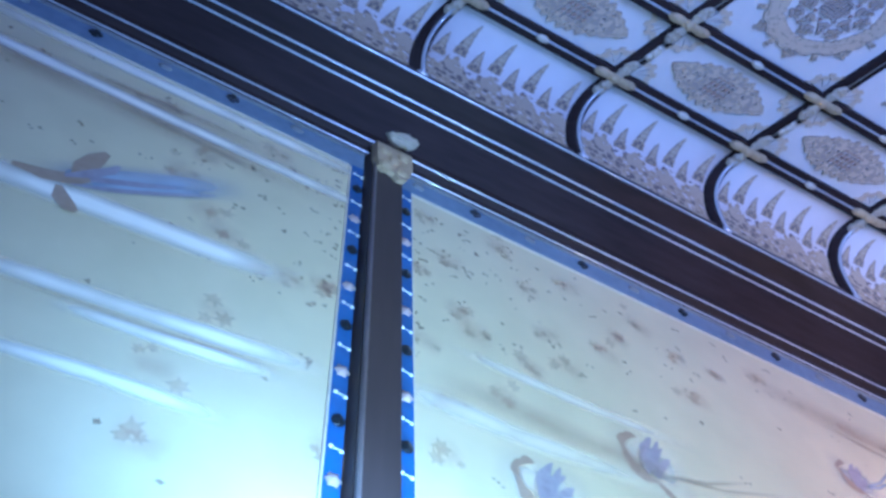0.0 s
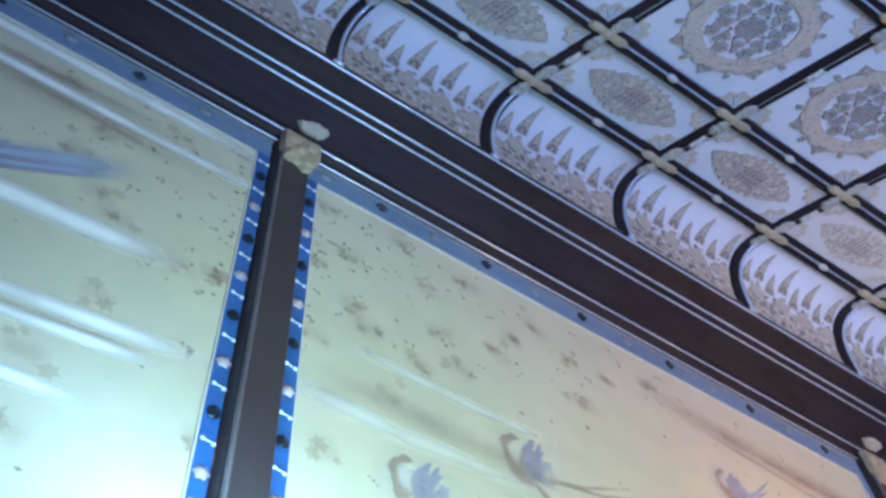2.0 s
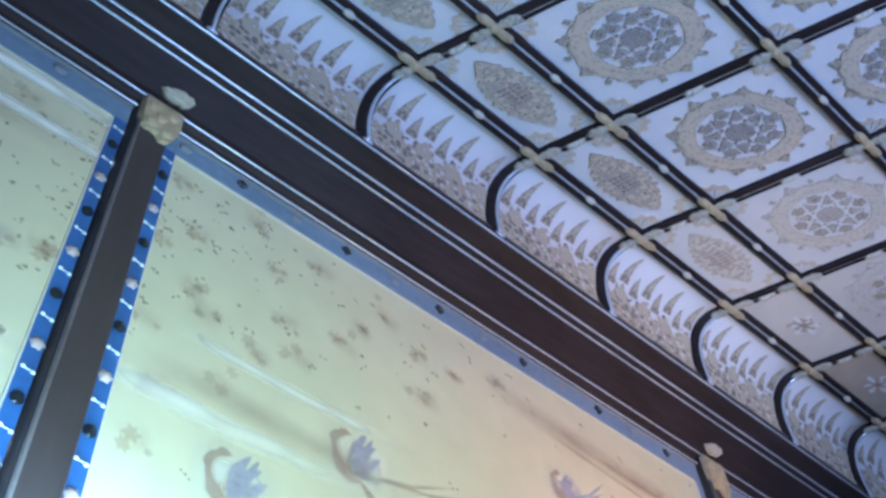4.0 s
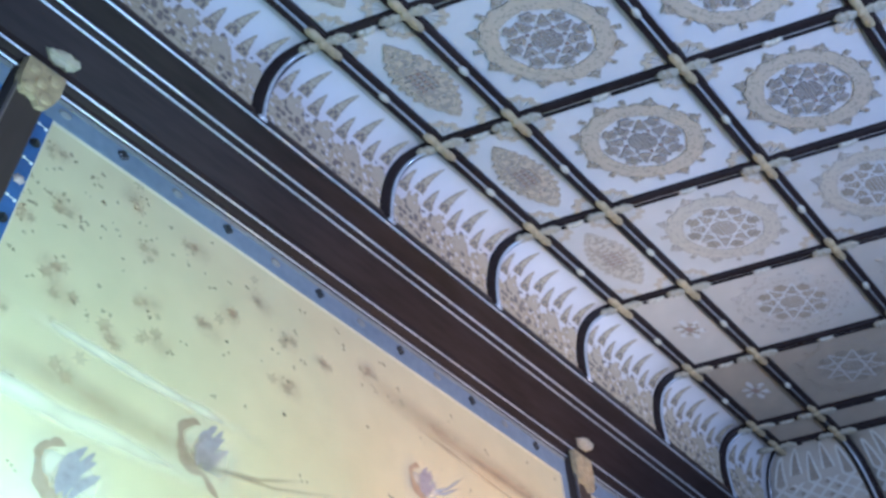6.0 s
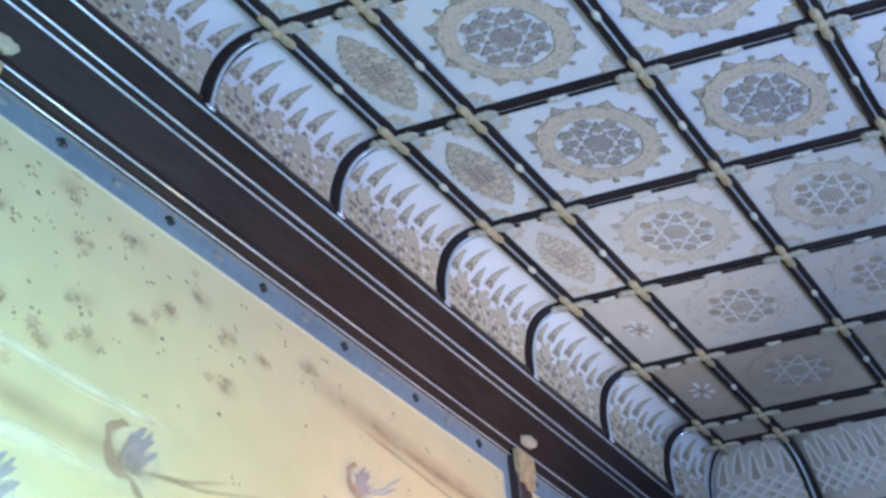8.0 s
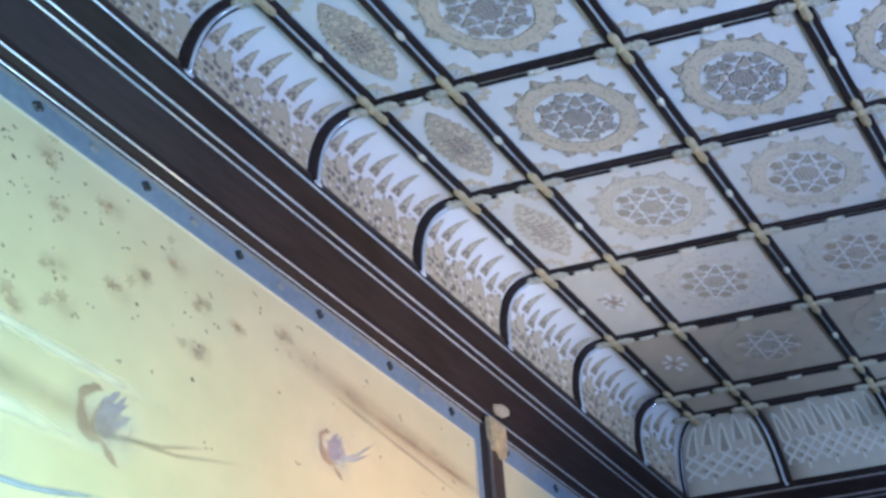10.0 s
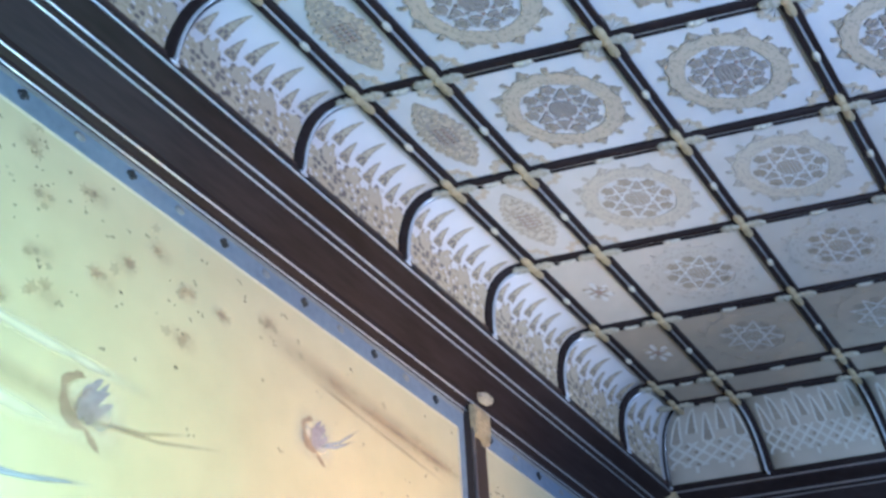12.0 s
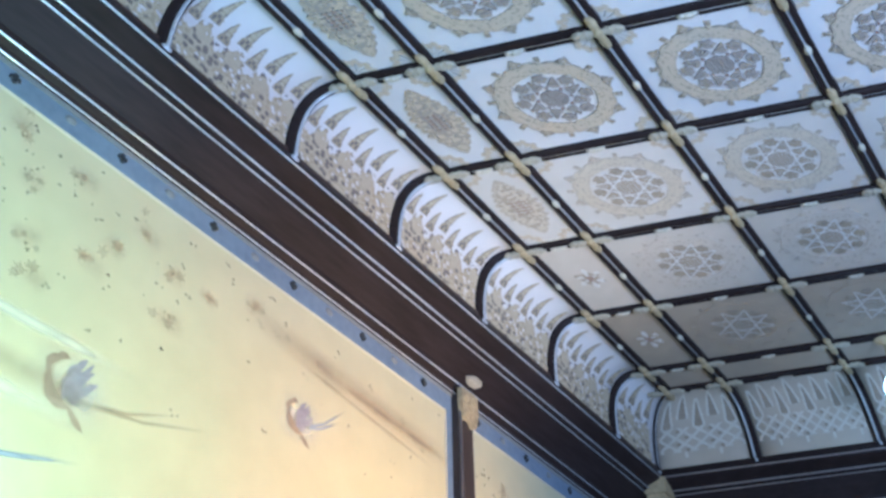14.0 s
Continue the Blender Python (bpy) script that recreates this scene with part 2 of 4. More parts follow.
# ---- closing structure ----
def slab(name, label, mat, *span):
    s = Soup()
    box_w(s, *span)
    return tagged(part(name, s, mat), label, name.split("_")[0], kind="structure")


slab("wall_north", "plain wall behind the painted silk panels", PLASTER, UWEST - 0.2, UEND + 0.5, VWALL + 0.012, VWALL + 0.3, FLOORW, TOP + 0.05)
slab("wall_east", "plain end wall below a dark cornice", PLASTER, UEND + 0.24, UEND + 0.5, VSOUTH, VWALL, FLOORW, TOP + 0.05)
slab("wall_west", "plain end wall of the room", PLASTER, UWEST - 0.2, UWEST, VSOUTH, VWALL, FLOORW, TOP + 0.05)
slab("floor", "dark wooden floor boards", FLOOR, UWEST - 0.2, UEND + 0.5, VSOUTH - 0.3, VWALL + 0.3, FLOORW - 0.1, FLOORW)
# the wall opposite, out of view, with an assumed window opening
s = Soup()
wu0, wu1, ww0, ww1 = -1.85, 0.45, -3.4, -1.4
box_w(s, UWEST - 0.2, wu0, VSOUTH - 0.3, VSOUTH, FLOORW, TOP + 0.05)
box_w(s, wu1, UEND + 0.5, VSOUTH - 0.3, VSOUTH, FLOORW, TOP + 0.05)
box_w(s, wu0, wu1, VSOUTH - 0.3, VSOUTH, FLOORW, ww0)
box_w(s, wu0, wu1, VSOUTH - 0.3, VSOUTH, ww1, TOP + 0.05)
tagged(part("wall_south", s, PLASTER), "plain wall with one window opening", "wall", kind="structure")

# ---- ceiling ----
s = Soup()
box_w(s, UWEST - 0.2, UEND + 0.5, VSOUTH - 0.3, VWALL + 0.3, TOP, TOP + 0.08)
ceiling = tagged(part("ceiling", s, BOARD), "white boarded ceiling divided by dark battens", "ceiling", kind="structure")

ROWS_V = [-NCOVE, -0.490] + [-0.490 - 0.580 * k for k in range(1, 7)]
COLS_U = [PITCH * i for i in range(-5, 7)]
UTOP = UEND - ECOVE


GB = "battens of the ceiling"


def strip(a, b, deep):
    """Section of a flat lath with eased edges, between two places across it."""
    e = 0.004
    return [(a, TOP + 0.004), (a, TOP - deep + e), (a + e, TOP - deep), (b - e, TOP - deep), (b, TOP - deep + e), (b, TOP + 0.004)]


for v in ROWS_V:
    th = thing("ceiling_batten", "dark lacquered double batten along the ceiling with a thin silver bead", "batten", GB)
    for a, b in ((v - 0.029, v - 0.0035), (v + 0.0035, v + 0.029)):
        s = Soup()
        s.sweep(along_u(strip(a, b, 0.022), UWEST, UTOP + 0.02))
        part("rail", s, WOOD, th)
    s = Soup()
    s.sweep(along_u(disc((v, TOP - 0.019), 0.0050, 6), UWEST, UTOP))
    part("bead", s, FILLET, th, "thin silvered bead", smooth=True)
for u in COLS_U + [UTOP]:
    th = thing("ceiling_batten", "dark lacquered batten across the ceiling beside a broken thin lath", "batten", GB)
    s = Soup()
    s.sweep(along_v([(a, w - 0.001) for a, w in strip(u - 0.029, u + 0.003, 0.022)], -NCOVE + 0.01, VSOUTH))
    part("rail", s, WOOD, th)
    s = Soup()
    s.sweep(along_v(disc((u + 0.0085, TOP - 0.010), 0.0055, 6), -NCOVE, VSOUTH))
    part("bead", s, BEAD_PALE, th, "pale worn bead", smooth=True)
    for v0, v1 in zip(ROWS_V, ROWS_V[1:]):
        mid_v = (v0 + v1) / 2
        for a, b in ((v0 - 0.085, mid_v + 0.035), (mid_v - 0.035, v1 + 0.085)):
            if a - b > 0.02:
                s = Soup()
                s.sweep(along_v([(c, w - 0.001) for c, w in strip(u + 0.0145, u + 0.028, 0.019)], a, b))
                part("lath", s, WOOD, th, "short dark lath")


# gilt crosses where battens meet, cream studs between them
def cross_mesh():
    s = Soup()

    def arm(du, dv, outline, mat):
        ring = []
        for w, k in ((-0.018, 1.0), (-0.029, 1.0), (-0.033, 0.7)):
            ring.append([(SC * ((a * du + b * k * dv) + SKEW * (a * dv - b * k * du)), SC * (a * dv - b * k * du), SC * w) for a, b in outline])
        s.sweep(ring, mat)
    tongue = [(0.0, 0.017), (0.025, 0.014), (0.05, 0.017), (0.068, 0.015), (0.082, 0.006)]
    leaf = [(0.0, 0.016), (0.022, 0.014), (0.034, 0.021), (0.048, 0.017), (0.058, 0.023), (0.074, 0.018), (0.088, 0.007)]
    for d in ((1, 0), (-1, 0)):
        arm(*d, tongue + [(a, -b) for a, b in reversed(tongue)], 0)
        ball(s, (SC * 0.066 * d[0], 0, SC * -0.032), 0.008, (1.2, 1.0, 0.5), 6, 4)
    for d in ((0, 1), (0, -1)):
        arm(*d, leaf + [(a, -b) for a, b in reversed(leaf)], 1)
        for along, across in ((0.040, 0.010), (0.040, -0.010), (0.064, 0.011), (0.064, -0.011), (0.076, 0.0)):
            u, v = across, along * d[1]
            ball(s, (SC * (u + SKEW * v), SC * v, SC * -0.031), 0.0075, (1.2, 1.2, 0.6), 6, 4, 1)
    ball(s, (0, 0, SC * -0.033), 0.015, (1.2, 1, 0.45))
    return s.mesh("gilt_cross", [GILT, CREAM_LEAF], True)


def stud_mesh():
    s = Soup()
    ball(s, (0, 0, SC * -0.025), 0.0125, (1.7, 0.9, 0.6), 8, 5)
    ball(s, (SC * 0.012, 0, SC * -0.026), 0.0085, (1.2, 1.0, 0.7), 8, 5)
    return s.mesh("cream_stud", [PEARL], True)


def leaf_stud_mesh():
    """A wider carved stud, over the lath beside a batten."""
    s = Soup()
    for a, b, r in ((0.014, 0.0, 0.013), (0.010, 0.020, 0.011), (0.010, -0.020, 0.011), (0.022, 0.010, 0.008), (0.022, -0.010, 0.008)):
        ball(s, (SC * (a + SKEW * b), SC * b, SC * -0.019), r, (1.0, 1.25, 0.65), 7, 4)
    return s.mesh("cream_stud", [PEARL], True)


LEAF_STUD = leaf_stud_mesh()
CROSS, STUD = cross_mesh(), stud_mesh()


def put(name, me, at, label, category, group):
    ob = tagged(new(name, me), label, category, group)
    ob.location = at
    return ob


for v in ROWS_V:
    for u in COLS_U + [UTOP - 0.01]:
        put("gilt_cross", CROSS, W(u, v, TOP), "pale gilt cross where two dark battens meet", "ornament", "crosses on the ceiling battens")
for a, v in enumerate(ROWS_V):
    for i, u in enumerate(COLS_U):
        if i + 1 < len(COLS_U):
            put("cream_stud", STUD, W(u + PITCH / 2, v, TOP), "small cream stud on a dark batten", "stud", "studs on the ceiling battens")
        if a + 1 < len(ROWS_V):
            put("cream_stud", LEAF_STUD, W(u, (v + ROWS_V[a + 1]) / 2, TOP), "carved cream stud over a dark batten", "stud", "studs on the ceiling battens")


# ---- stencilled medallions in the ceiling cells ----
STAR = 0.220                     # half the width of the star in a medallion, as a share of its radius


def medallion_mesh():
    s = Soup()
    na, nr, rad = 240, 60, 0.240
    rnd = random.Random(12)
    fleck = [[rnd.random() for _ in range(nr + 1)] for _ in range(na + 1)]

    def inside(i, j):
        th, r = 2 * math.pi * (i + 0.5) / na, (j + 0.5) / nr
        if r < 0.60:
            # an eight-pointed star of pale lines with dark cells between them
            reach_k = [r * math.cos(th - k * math.pi / 4) for k in range(8)]
            if r < 0.575 and min(abs(c - STAR) for c in reach_k) < 0.021:
                return None
            over = sum(c > STAR for c in reach_k)
            if over == 0:
                x, y = r * math.cos(th), r * math.sin(th)
                cell = math.hypot((x * 17) % 1 - 0.5, (y * 17) % 1 - 0.5)
                return None if r > 0.195 or cell > 0.46 else (1 if r > 0.09 or cell > 0.2 else 3)
            if over == 1:
                return 2 if fleck[i // 8][1] > 0.40 else 1
            near_k = (8 * th / (2 * math.pi)) % 1
            if over == 2:           # a rosette with a pale eye in each point of the star
                d = math.hypot((near_k - 0.5) * 2 * math.pi / 8 * r, r - 0.400)
                return None if d < 0.020 or 0.055 < d < 0.068 else (1 if fleck[i // 3][j // 2] > 0.25 else 3)
            bay = abs((near_k + 0.5) % 1 - 0.5)
            x, y = bay * 2 * math.pi / 8 * r, r - 0.475
            d, turn = math.hypot(x, y), math.atan2(y, x)
            if d < 0.098 + 0.022 * math.cos(7 * turn):       # a fan of petals between the points
                return None if 0.034 < d < 0.048 or d < 0.012 else (1 if fleck[i // 3][j // 2] > 0.3 else 3)
            return None
        teeth = 0.592 + 0.026 * math.cos(40 * th) + 0.018 * math.cos(8 * th)
        if r < teeth:
            return None
        if r < teeth + 0.022:
            return 4 if math.cos(40 * th) > 0.2 else 0
        edge = 0.850 + 0.022 * math.cos(16 * th)
        if r < edge:
            if r > edge - 0.028:
                return 4 if fleck[i // 2][j] > 0.45 else 0
            if 0.705 < r < 0.722 and fleck[i // 2][0] > 0.55:
                return 5
            return 5 if fleck[i // 2][j // 2] > 0.90 else 0
        g16 = ((16 * th / (2 * math.pi)) % 1 - 0.5)
        k16 = int(16 * th / (2 * math.pi)) % 2
        x = g16 * 2 * math.pi / 16 * r
        if k16:
            d = math.hypot(x, r - 0.905)
            if d < 0.060 + 0.016 * math.cos(5 * math.atan2(r - 0.905, x)):
                return None if d < 0.016 else (4 if d > 0.040 or fleck[i // 2][j] > 0.6 else 0)
            if abs(abs(x) - 0.075) < 0.020 and 0.875 < r < 0.915:
                return 5
            return 5 if abs(x) < 0.018 and 0.95 < r < 0.995 else None
        if math.hypot(x, r - 0.880) < 0.044:
            return 5 if r > 0.88 else 0
        return 4 if abs(x) < 0.030 and 0.935 < r < 0.965 else None

    def place(i, j, raised):
        th, r = 2 * math.pi * i / na, rad * max(j, 0.02) / nr
        u, v = r * math.cos(th), r * math.sin(th) * 0.97
        return (SC * (u + SKEW * v), SC * v, -0.006 if raised else 0.001)
    raster(s, na, nr, inside, place, wrap=True)
    return s.mesh("medallion", [LACE, LACE_DARK, LACE_RUST, LACE_MID, LACE_MID, LACE_MID])


def corner_mesh(hu, hv):
    """Small lace fans for the four corners of a cell, a mesh each."""
    na, nr = 20, 8
    made = []
    for su in (-1, 1):
        for sv in (-1, 1):
            s = Soup()

            def inside(i, j):
                th, r = math.pi / 2 * (i + 0.5) / na, (j + 0.5) / nr
                if r > 0.80 + 0.18 * abs(math.cos(6 * th)):
                    return None
                return None if math.cos(12 * th) > 0.55 and 0.25 < r < 0.7 else (0 if r < 0.6 else 1)

            def place(i, j, raised):
                th, r = math.pi / 2 * i / na, 0.080 * max(j, 0.05) / nr
                u, v = su * (hu - r * math.cos(th)), sv * (hv - r * math.sin(th))
                return (SC * (u + SKEW * v), SC * v, -0.005 if raised else 0.001)
            raster(s, na, nr, inside, place)
            made.append(s.mesh("corner_lace", [LACE_FAN, LACE]))
    return made


def eye_mesh():
    s = Soup()
    nx, ny, a, b = 120, 60, 0.205, 0.092
    rnd = random.Random(7)
    dots = [[(rnd.uniform(0.15, 0.85), rnd.uniform(0.15, 0.85), rnd.random()) for _ in range(24)] for _ in range(40)]

    def inside(i, j):
        x, y = (i + 0.5) / nx * 2 - 1, (j + 0.5) / ny * 2 - 1
        rim = (1 - abs(x) ** 2.0) * (0.87 + 0.08 * math.cos(36 * x) + 0.03 * math.sin(23 * x))
        if abs(y) > rim:
            return None
        if abs(x) < 0.24 and abs(y) < 0.40:
            bar = (i % 6) < 3
            return (2 if (j // 5) % 2 else 1) if bar else (None if (j // 3) % 2 else 3)
        gx, gy = (x + 1) * 15, (y + 1) * 7.5
        best, kind = 9, 0
        for ix in (int(gx) - 1, int(gx), int(gx) + 1):
            for iy in (int(gy) - 1, int(gy), int(gy) + 1):
                jx, jy, c = dots[ix % 40][iy % 24]
                d = (gx - ix - jx) ** 2 + (gy - iy - jy) ** 2
                if d < best:
                    best, kind = d, c
        if abs(y) > rim - 0.16:
            return 3 if best > 0.14 else 0
        if best > 0.16:
            return 3 if kind < 0.5 else 0
        return 1 if kind < 0.5 else (None if kind < 0.75 else 0)

    def place(i, j, raised):
        u, v = a * (i / nx * 2 - 1), b * (j / ny * 2 - 1)
        return (SC * (u + SKEW * v), SC * v, -0.006 if raised else 0.001)
    raster(s, nx, ny, inside, place)
    return s.mesh("eye_lace", [LACE, LACE_DARK, LACE_RUST, LACE_MID])


def flower_mesh():
    """A small flower, in place of an oval."""
    s = Soup()
    na, nr, rad = 72, 14, 0.080
    rnd = random.Random(17)
    fleck = [[rnd.random() for _ in range(nr)] for _ in range(na)]

    def inside(i, j):
        th, r = 2 * math.pi * (i + 0.5) / na, (j + 0.5) / nr
        if r < 0.30:
            return 1 if fleck[i // 6][j // 2] > 0.35 else None
        petal = math.cos(6 * th)
        if r < 0.74 + 0.24 * petal:
            return 0 if petal > -0.25 and fleck[i // 4][j // 3] > 0.25 else 2
        return 2 if r < 0.62 and fleck[i // 3][j] > 0.4 else None

    def place(i, j, raised):
        th, r = 2 * math.pi * i / na, rad * max(j, 0.05) / nr
        u, v = r * math.cos(th), 0.75 * r * math.sin(th)
        return (SC * (u + SKEW * v), SC * v, -0.006 if raised else 0.001)
    raster(s, na, nr, inside, place, wrap=True)
    return s.mesh("flower", [LACE_WHITE, LACE_RUST, LACE_MID])


MEDAL, EYE_LACE, FLOWER = medallion_mesh(), eye_mesh(), flower_mesh()


def muted(mesh, *mats):
    """The same relief in other, duller colours."""
    me = mesh.copy()
    for k, m in enumerate(mats):
        me.materials[k] = m
    return me


def field(parent, hu, hv, mat):
    """The thin tinted board of one cell."""
    s = Soup()
    low = [(SC * (a + SKEW * b), SC * b, -0.0030) for a, b in ((-hu, -hv), (hu, -hv), (hu, hv), (-hu, hv))]
    s.add(low + [(x, y, 0.002) for x, y, z in low], [(0, 1, 2, 3), (0, 4, 5, 1), (1, 5, 6, 2), (2, 6, 7, 3), (3, 7, 4, 0)], 0)
    part("field", s, mat, parent, "thin tinted board")


def star_field(parent, mat):
    """The paler ground under the middle star."""
    s = Soup()
    n = 16
    rim = []
    for k in range(n):
        r, th = (0.146 if k % 2 else 0.083), math.pi * k / 8
        rim.append((r * math.cos(th), r * math.sin(th) * 0.97))
    low = [(SC * (a + SKEW * b), SC * b, -0.0044) for a, b in rim]
    s.add(low + [(x, y, -0.002) for x, y, z in low], [tuple(range(n))] + [(k, n + k, n + (k + 1) % n, (k + 1) % n) for k in range(n)], 0)
    part("star_ground", s, mat, parent, "paler ground of the star")


MEDAL_MILD = muted(MEDAL, FAINT_TAN, LACE_MID, LACE_MID, LACE_MID, LACE_DULL, LACE_DULL)
MEDAL_TAN = muted(MEDAL, MID_BOARD, LACE_MID, LACE_MID, LACE_MID, MID_BOARD, LACE_DULL)
MEDAL_END = muted(MEDAL, END_BOARD, END_SPIKE, END_NET, END_NET, END_BOARD, END_BOARD)
EYE_MILD = muted(EYE_LACE, FAINT_TAN, LACE_MID, LACE_RUST, LACE_DULL)
CORNER_SQ, CORNER_NARROW = corner_mesh(0.268, 0.258), corner_mesh(0.268, 0.108)
for a in range(len(ROWS_V) - 1):
    v = (ROWS_V[a] + ROWS_V[a + 1]) / 2
    for i in range(len(COLS_U) - 1):
        u = COLS_U[i] + PITCH / 2
        # boards and stencils turn darker and browner in three steps towards the end wall
        tone = 3 if u > 3.1 else 2 if u > 2.5 else 1 if u > 1.9 else 0
        ground = (None, PALE_BOARD, MID_BOARD, END_BOARD)[tone]
        if a == 0:
            label = ("pointed oval lace motif stencilled on a white ceiling panel", "pale pointed oval motif on an off-white ceiling panel",
                     "small flower on a light tan ceiling panel", "small flower on a drab tan ceiling panel")[tone]
            th = thing("ceiling_motif", label, "ceiling motif", "oval motifs along the cove", at=W(u, v, TOP))
            part(("oval", "oval", "flower", "flower")[tone], (EYE_LACE, EYE_MILD, FLOWER, FLOWER)[tone], None, th)
        else:
            label = ("round beige lace medallion on a white ceiling panel", "round pale lace medallion on an off-white ceiling panel",
                     "pale eight-pointed star on a light tan ceiling panel", "faint eight-pointed star on a drab tan ceiling panel")[tone]
            th = thing("ceiling_medallion", label, "ceiling medallion", "medallions on the ceiling", at=W(u, v, TOP))
            part("rosette", (MEDAL, MEDAL_MILD, MEDAL_TAN, MEDAL_END)[tone], None, th)
            if tone:
                star_field(th, LACE_WHITE if tone < 3 else LACE_FAN)
        if tone:
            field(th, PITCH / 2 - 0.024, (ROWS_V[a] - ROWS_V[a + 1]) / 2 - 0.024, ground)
        if tone < 2:
            for fan in CORNER_NARROW if a == 0 else CORNER_SQ:
                part("corner_fan", fan, None, th, "pale lace fan in the corner")

    th = thing("end_panel", "narrow drab tan ceiling panel beside the end cove", "ceiling panel", "narrow panels along the end cove", at=W((COLS_U[-1] + UTOP) / 2, v, TOP))
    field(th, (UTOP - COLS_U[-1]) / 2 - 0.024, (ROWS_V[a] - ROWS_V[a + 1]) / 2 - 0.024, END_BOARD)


# ---- cove ----
CURVE = []
for k in range(201):
    f = k / 200 * math.pi / 2
    CURVE.append((1 - abs(math.cos(f)) ** (2 / 2.8), abs(math.sin(f)) ** (2 / 2.8)))
LENGTH = [0.0]
for (g0, h0), (g1, h1) in zip(CURVE, CURVE[1:]):
    LENGTH.append(LENGTH[-1] + math.hypot(NCOVE * (g1 - g0), TOP * (h1 - h0)))


def reach(q):
    """Share of the cove's reach and rise after the share q of its length."""
    want = max(0.0, min(1.0, q)) * LENGTH[-1]
    k = int(np.searchsorted(LENGTH, want))
    if k == 0:
        return CURVE[0]
    f = (want - LENGTH[k - 1]) / (LENGTH[k] - LENGTH[k - 1])
    return tuple(a + (b - a) * f for a, b in zip(CURVE[k - 1], CURVE[k]))


def lean(q):
    """How far the surface has turned over, from upright to level."""
    g0, h0 = reach(q - 0.02)
    g1, h1 = reach(q + 0.02)
    return math.atan2(NCOVE * (g1 - g0), TOP * (h1 - h0))


def north(q, off=0.0):
    """Place (v, w) on the long wall's cove; off lifts it into the room."""
    g, h = reach(q)
    ang = lean(q)
    return -NCOVE * g - off * math.cos(ang), TOP * h - off * math.sin(ang)


def east(q, off=0.0):
    g, h = reach(q)
    ang = lean(q)
    return UEND - ECOVE * g - off * math.cos(ang), TOP * h - off * math.sin(ang)


QS = [k / 18 for k in range(19)]


def cove_lace(s, spot, spikes, seed):
    """Stencil of the cove: dense lace below, spikes above. spot(x, q, raised) places it."""
    nx, ny = 22 * spikes, 100
    rnd = random.Random(seed)
    dots = [[(rnd.uniform(0.15, 0.85), rnd.uniform(0.15, 0.85), rnd.random()) for _ in range(40)] for _ in range(40)]

    def inside(i, j):
        x, q = (i + 0.5) / nx, (j + 0.5) / ny
        k = int(x * spikes)
        f = (x * spikes) % 1 - 0.5
        tall = k % 2
        swell = math.cos(2 * math.pi * (x * spikes / 2 - 0.75))
        crest = 0.455 + 0.065 * swell + 0.012 * math.cos(2 * math.pi * x * spikes * 2)
        gx, gy = x * spikes * 2.3, q * 16
        best, kind = 9, 0
        for ix in (int(gx) - 1, int(gx), int(gx) + 1):
            for iy in (int(gy) - 1, int(gy), int(gy) + 1):
                jx, jy, c = dots[ix % 40][iy % 40]
                d = (gx - ix - jx) ** 2 + (gy - iy - jy) ** 2
                if d < best:
                    best, kind = d, c
        if q > crest:
            foot, tip = (0.575, 0.865) if tall else (0.490, 0.715)
            tip += 0.014 * (dots[k % 40][7][2] - 0.5)
            along = (q - foot) / (tip - foot)
            if 0 < along < 1:
                half = 0.34 * (1 - along) ** 0.85 + 0.03
                half *= 1.12 - 0.24 * ((q * 30) % 1)
                if abs(f) < half:
                    if along < 0.30:        # three dark berries at the foot
                        berry = min(math.hypot((f - 0.17) * 1.2, (along - 0.12) * 1.3), math.hypot((f + 0.17) * 1.2, (along - 0.12) * 1.3), math.hypot(f * 1.2, (along - 0.24) * 1.3))
                        return 1 if berry < 0.12 else 2
                    if abs(f) > half * 0.62:
                        return 1 if (q * 30) % 1 > 0.45 else 2
                    return 0 if (q * 22) % 1 > 0.35 else 2
            if q < crest + 0.05 and best < 0.10 and kind < 0.6:
                return 1 if kind < 0.3 else 2
            return None
        mound = 0.10 + 0.06 * swell
        if q < mound:
            return 0 if q < mound - 0.02 else 2
        hump = ((x * spikes / 2) % 1 - 0.75) / 0.27
        if hump * hump + ((q - 0.43) / 0.085) ** 2 < 1:      # pale plain cloud under each tall spike
            return None if best < 0.045 and kind > 0.6 else 0
        if kind < 0.46:
            return 1 if best < 0.15 else 0
        if kind < 0.62:
            return 2 if best < 0.15 else 0
        return None if best < 0.11 + 0.06 * q else (2 if best > 0.30 else 0)
    raster(s, nx, ny, inside, lambda i, j, r: spot(i / nx, 0.004 + 0.98 * j / ny, r))


def cove_unit(label, group, spot, origin, shared=None, mat=None):
    """One curved panel with its stencil; spot(x, q, off) gives the place."""
    th = thing("cove_panel", label, "cove panel", group, at=origin)
    if shared:
        part("board", shared[0], None, th)
        part("stencil", shared[1], None, th)
        return shared
    o = Vector(origin)
    s = Soup()
    grid = [[tuple(Vector(spot(x, q, 0.0)) - o) for q in QS] for x in (0, 0.25, 0.5, 0.75, 1)]
    back = [[tuple(Vector(spot(x, q, -0.012)) - o) for q in QS] for x in (0, 0.25, 0.5, 0.75, 1)]
    s.sweep([g + b[::-1] for g, b in zip(grid, back)])
    board = part("board", s, mat or BOARD, th, smooth=True)
    return th, board


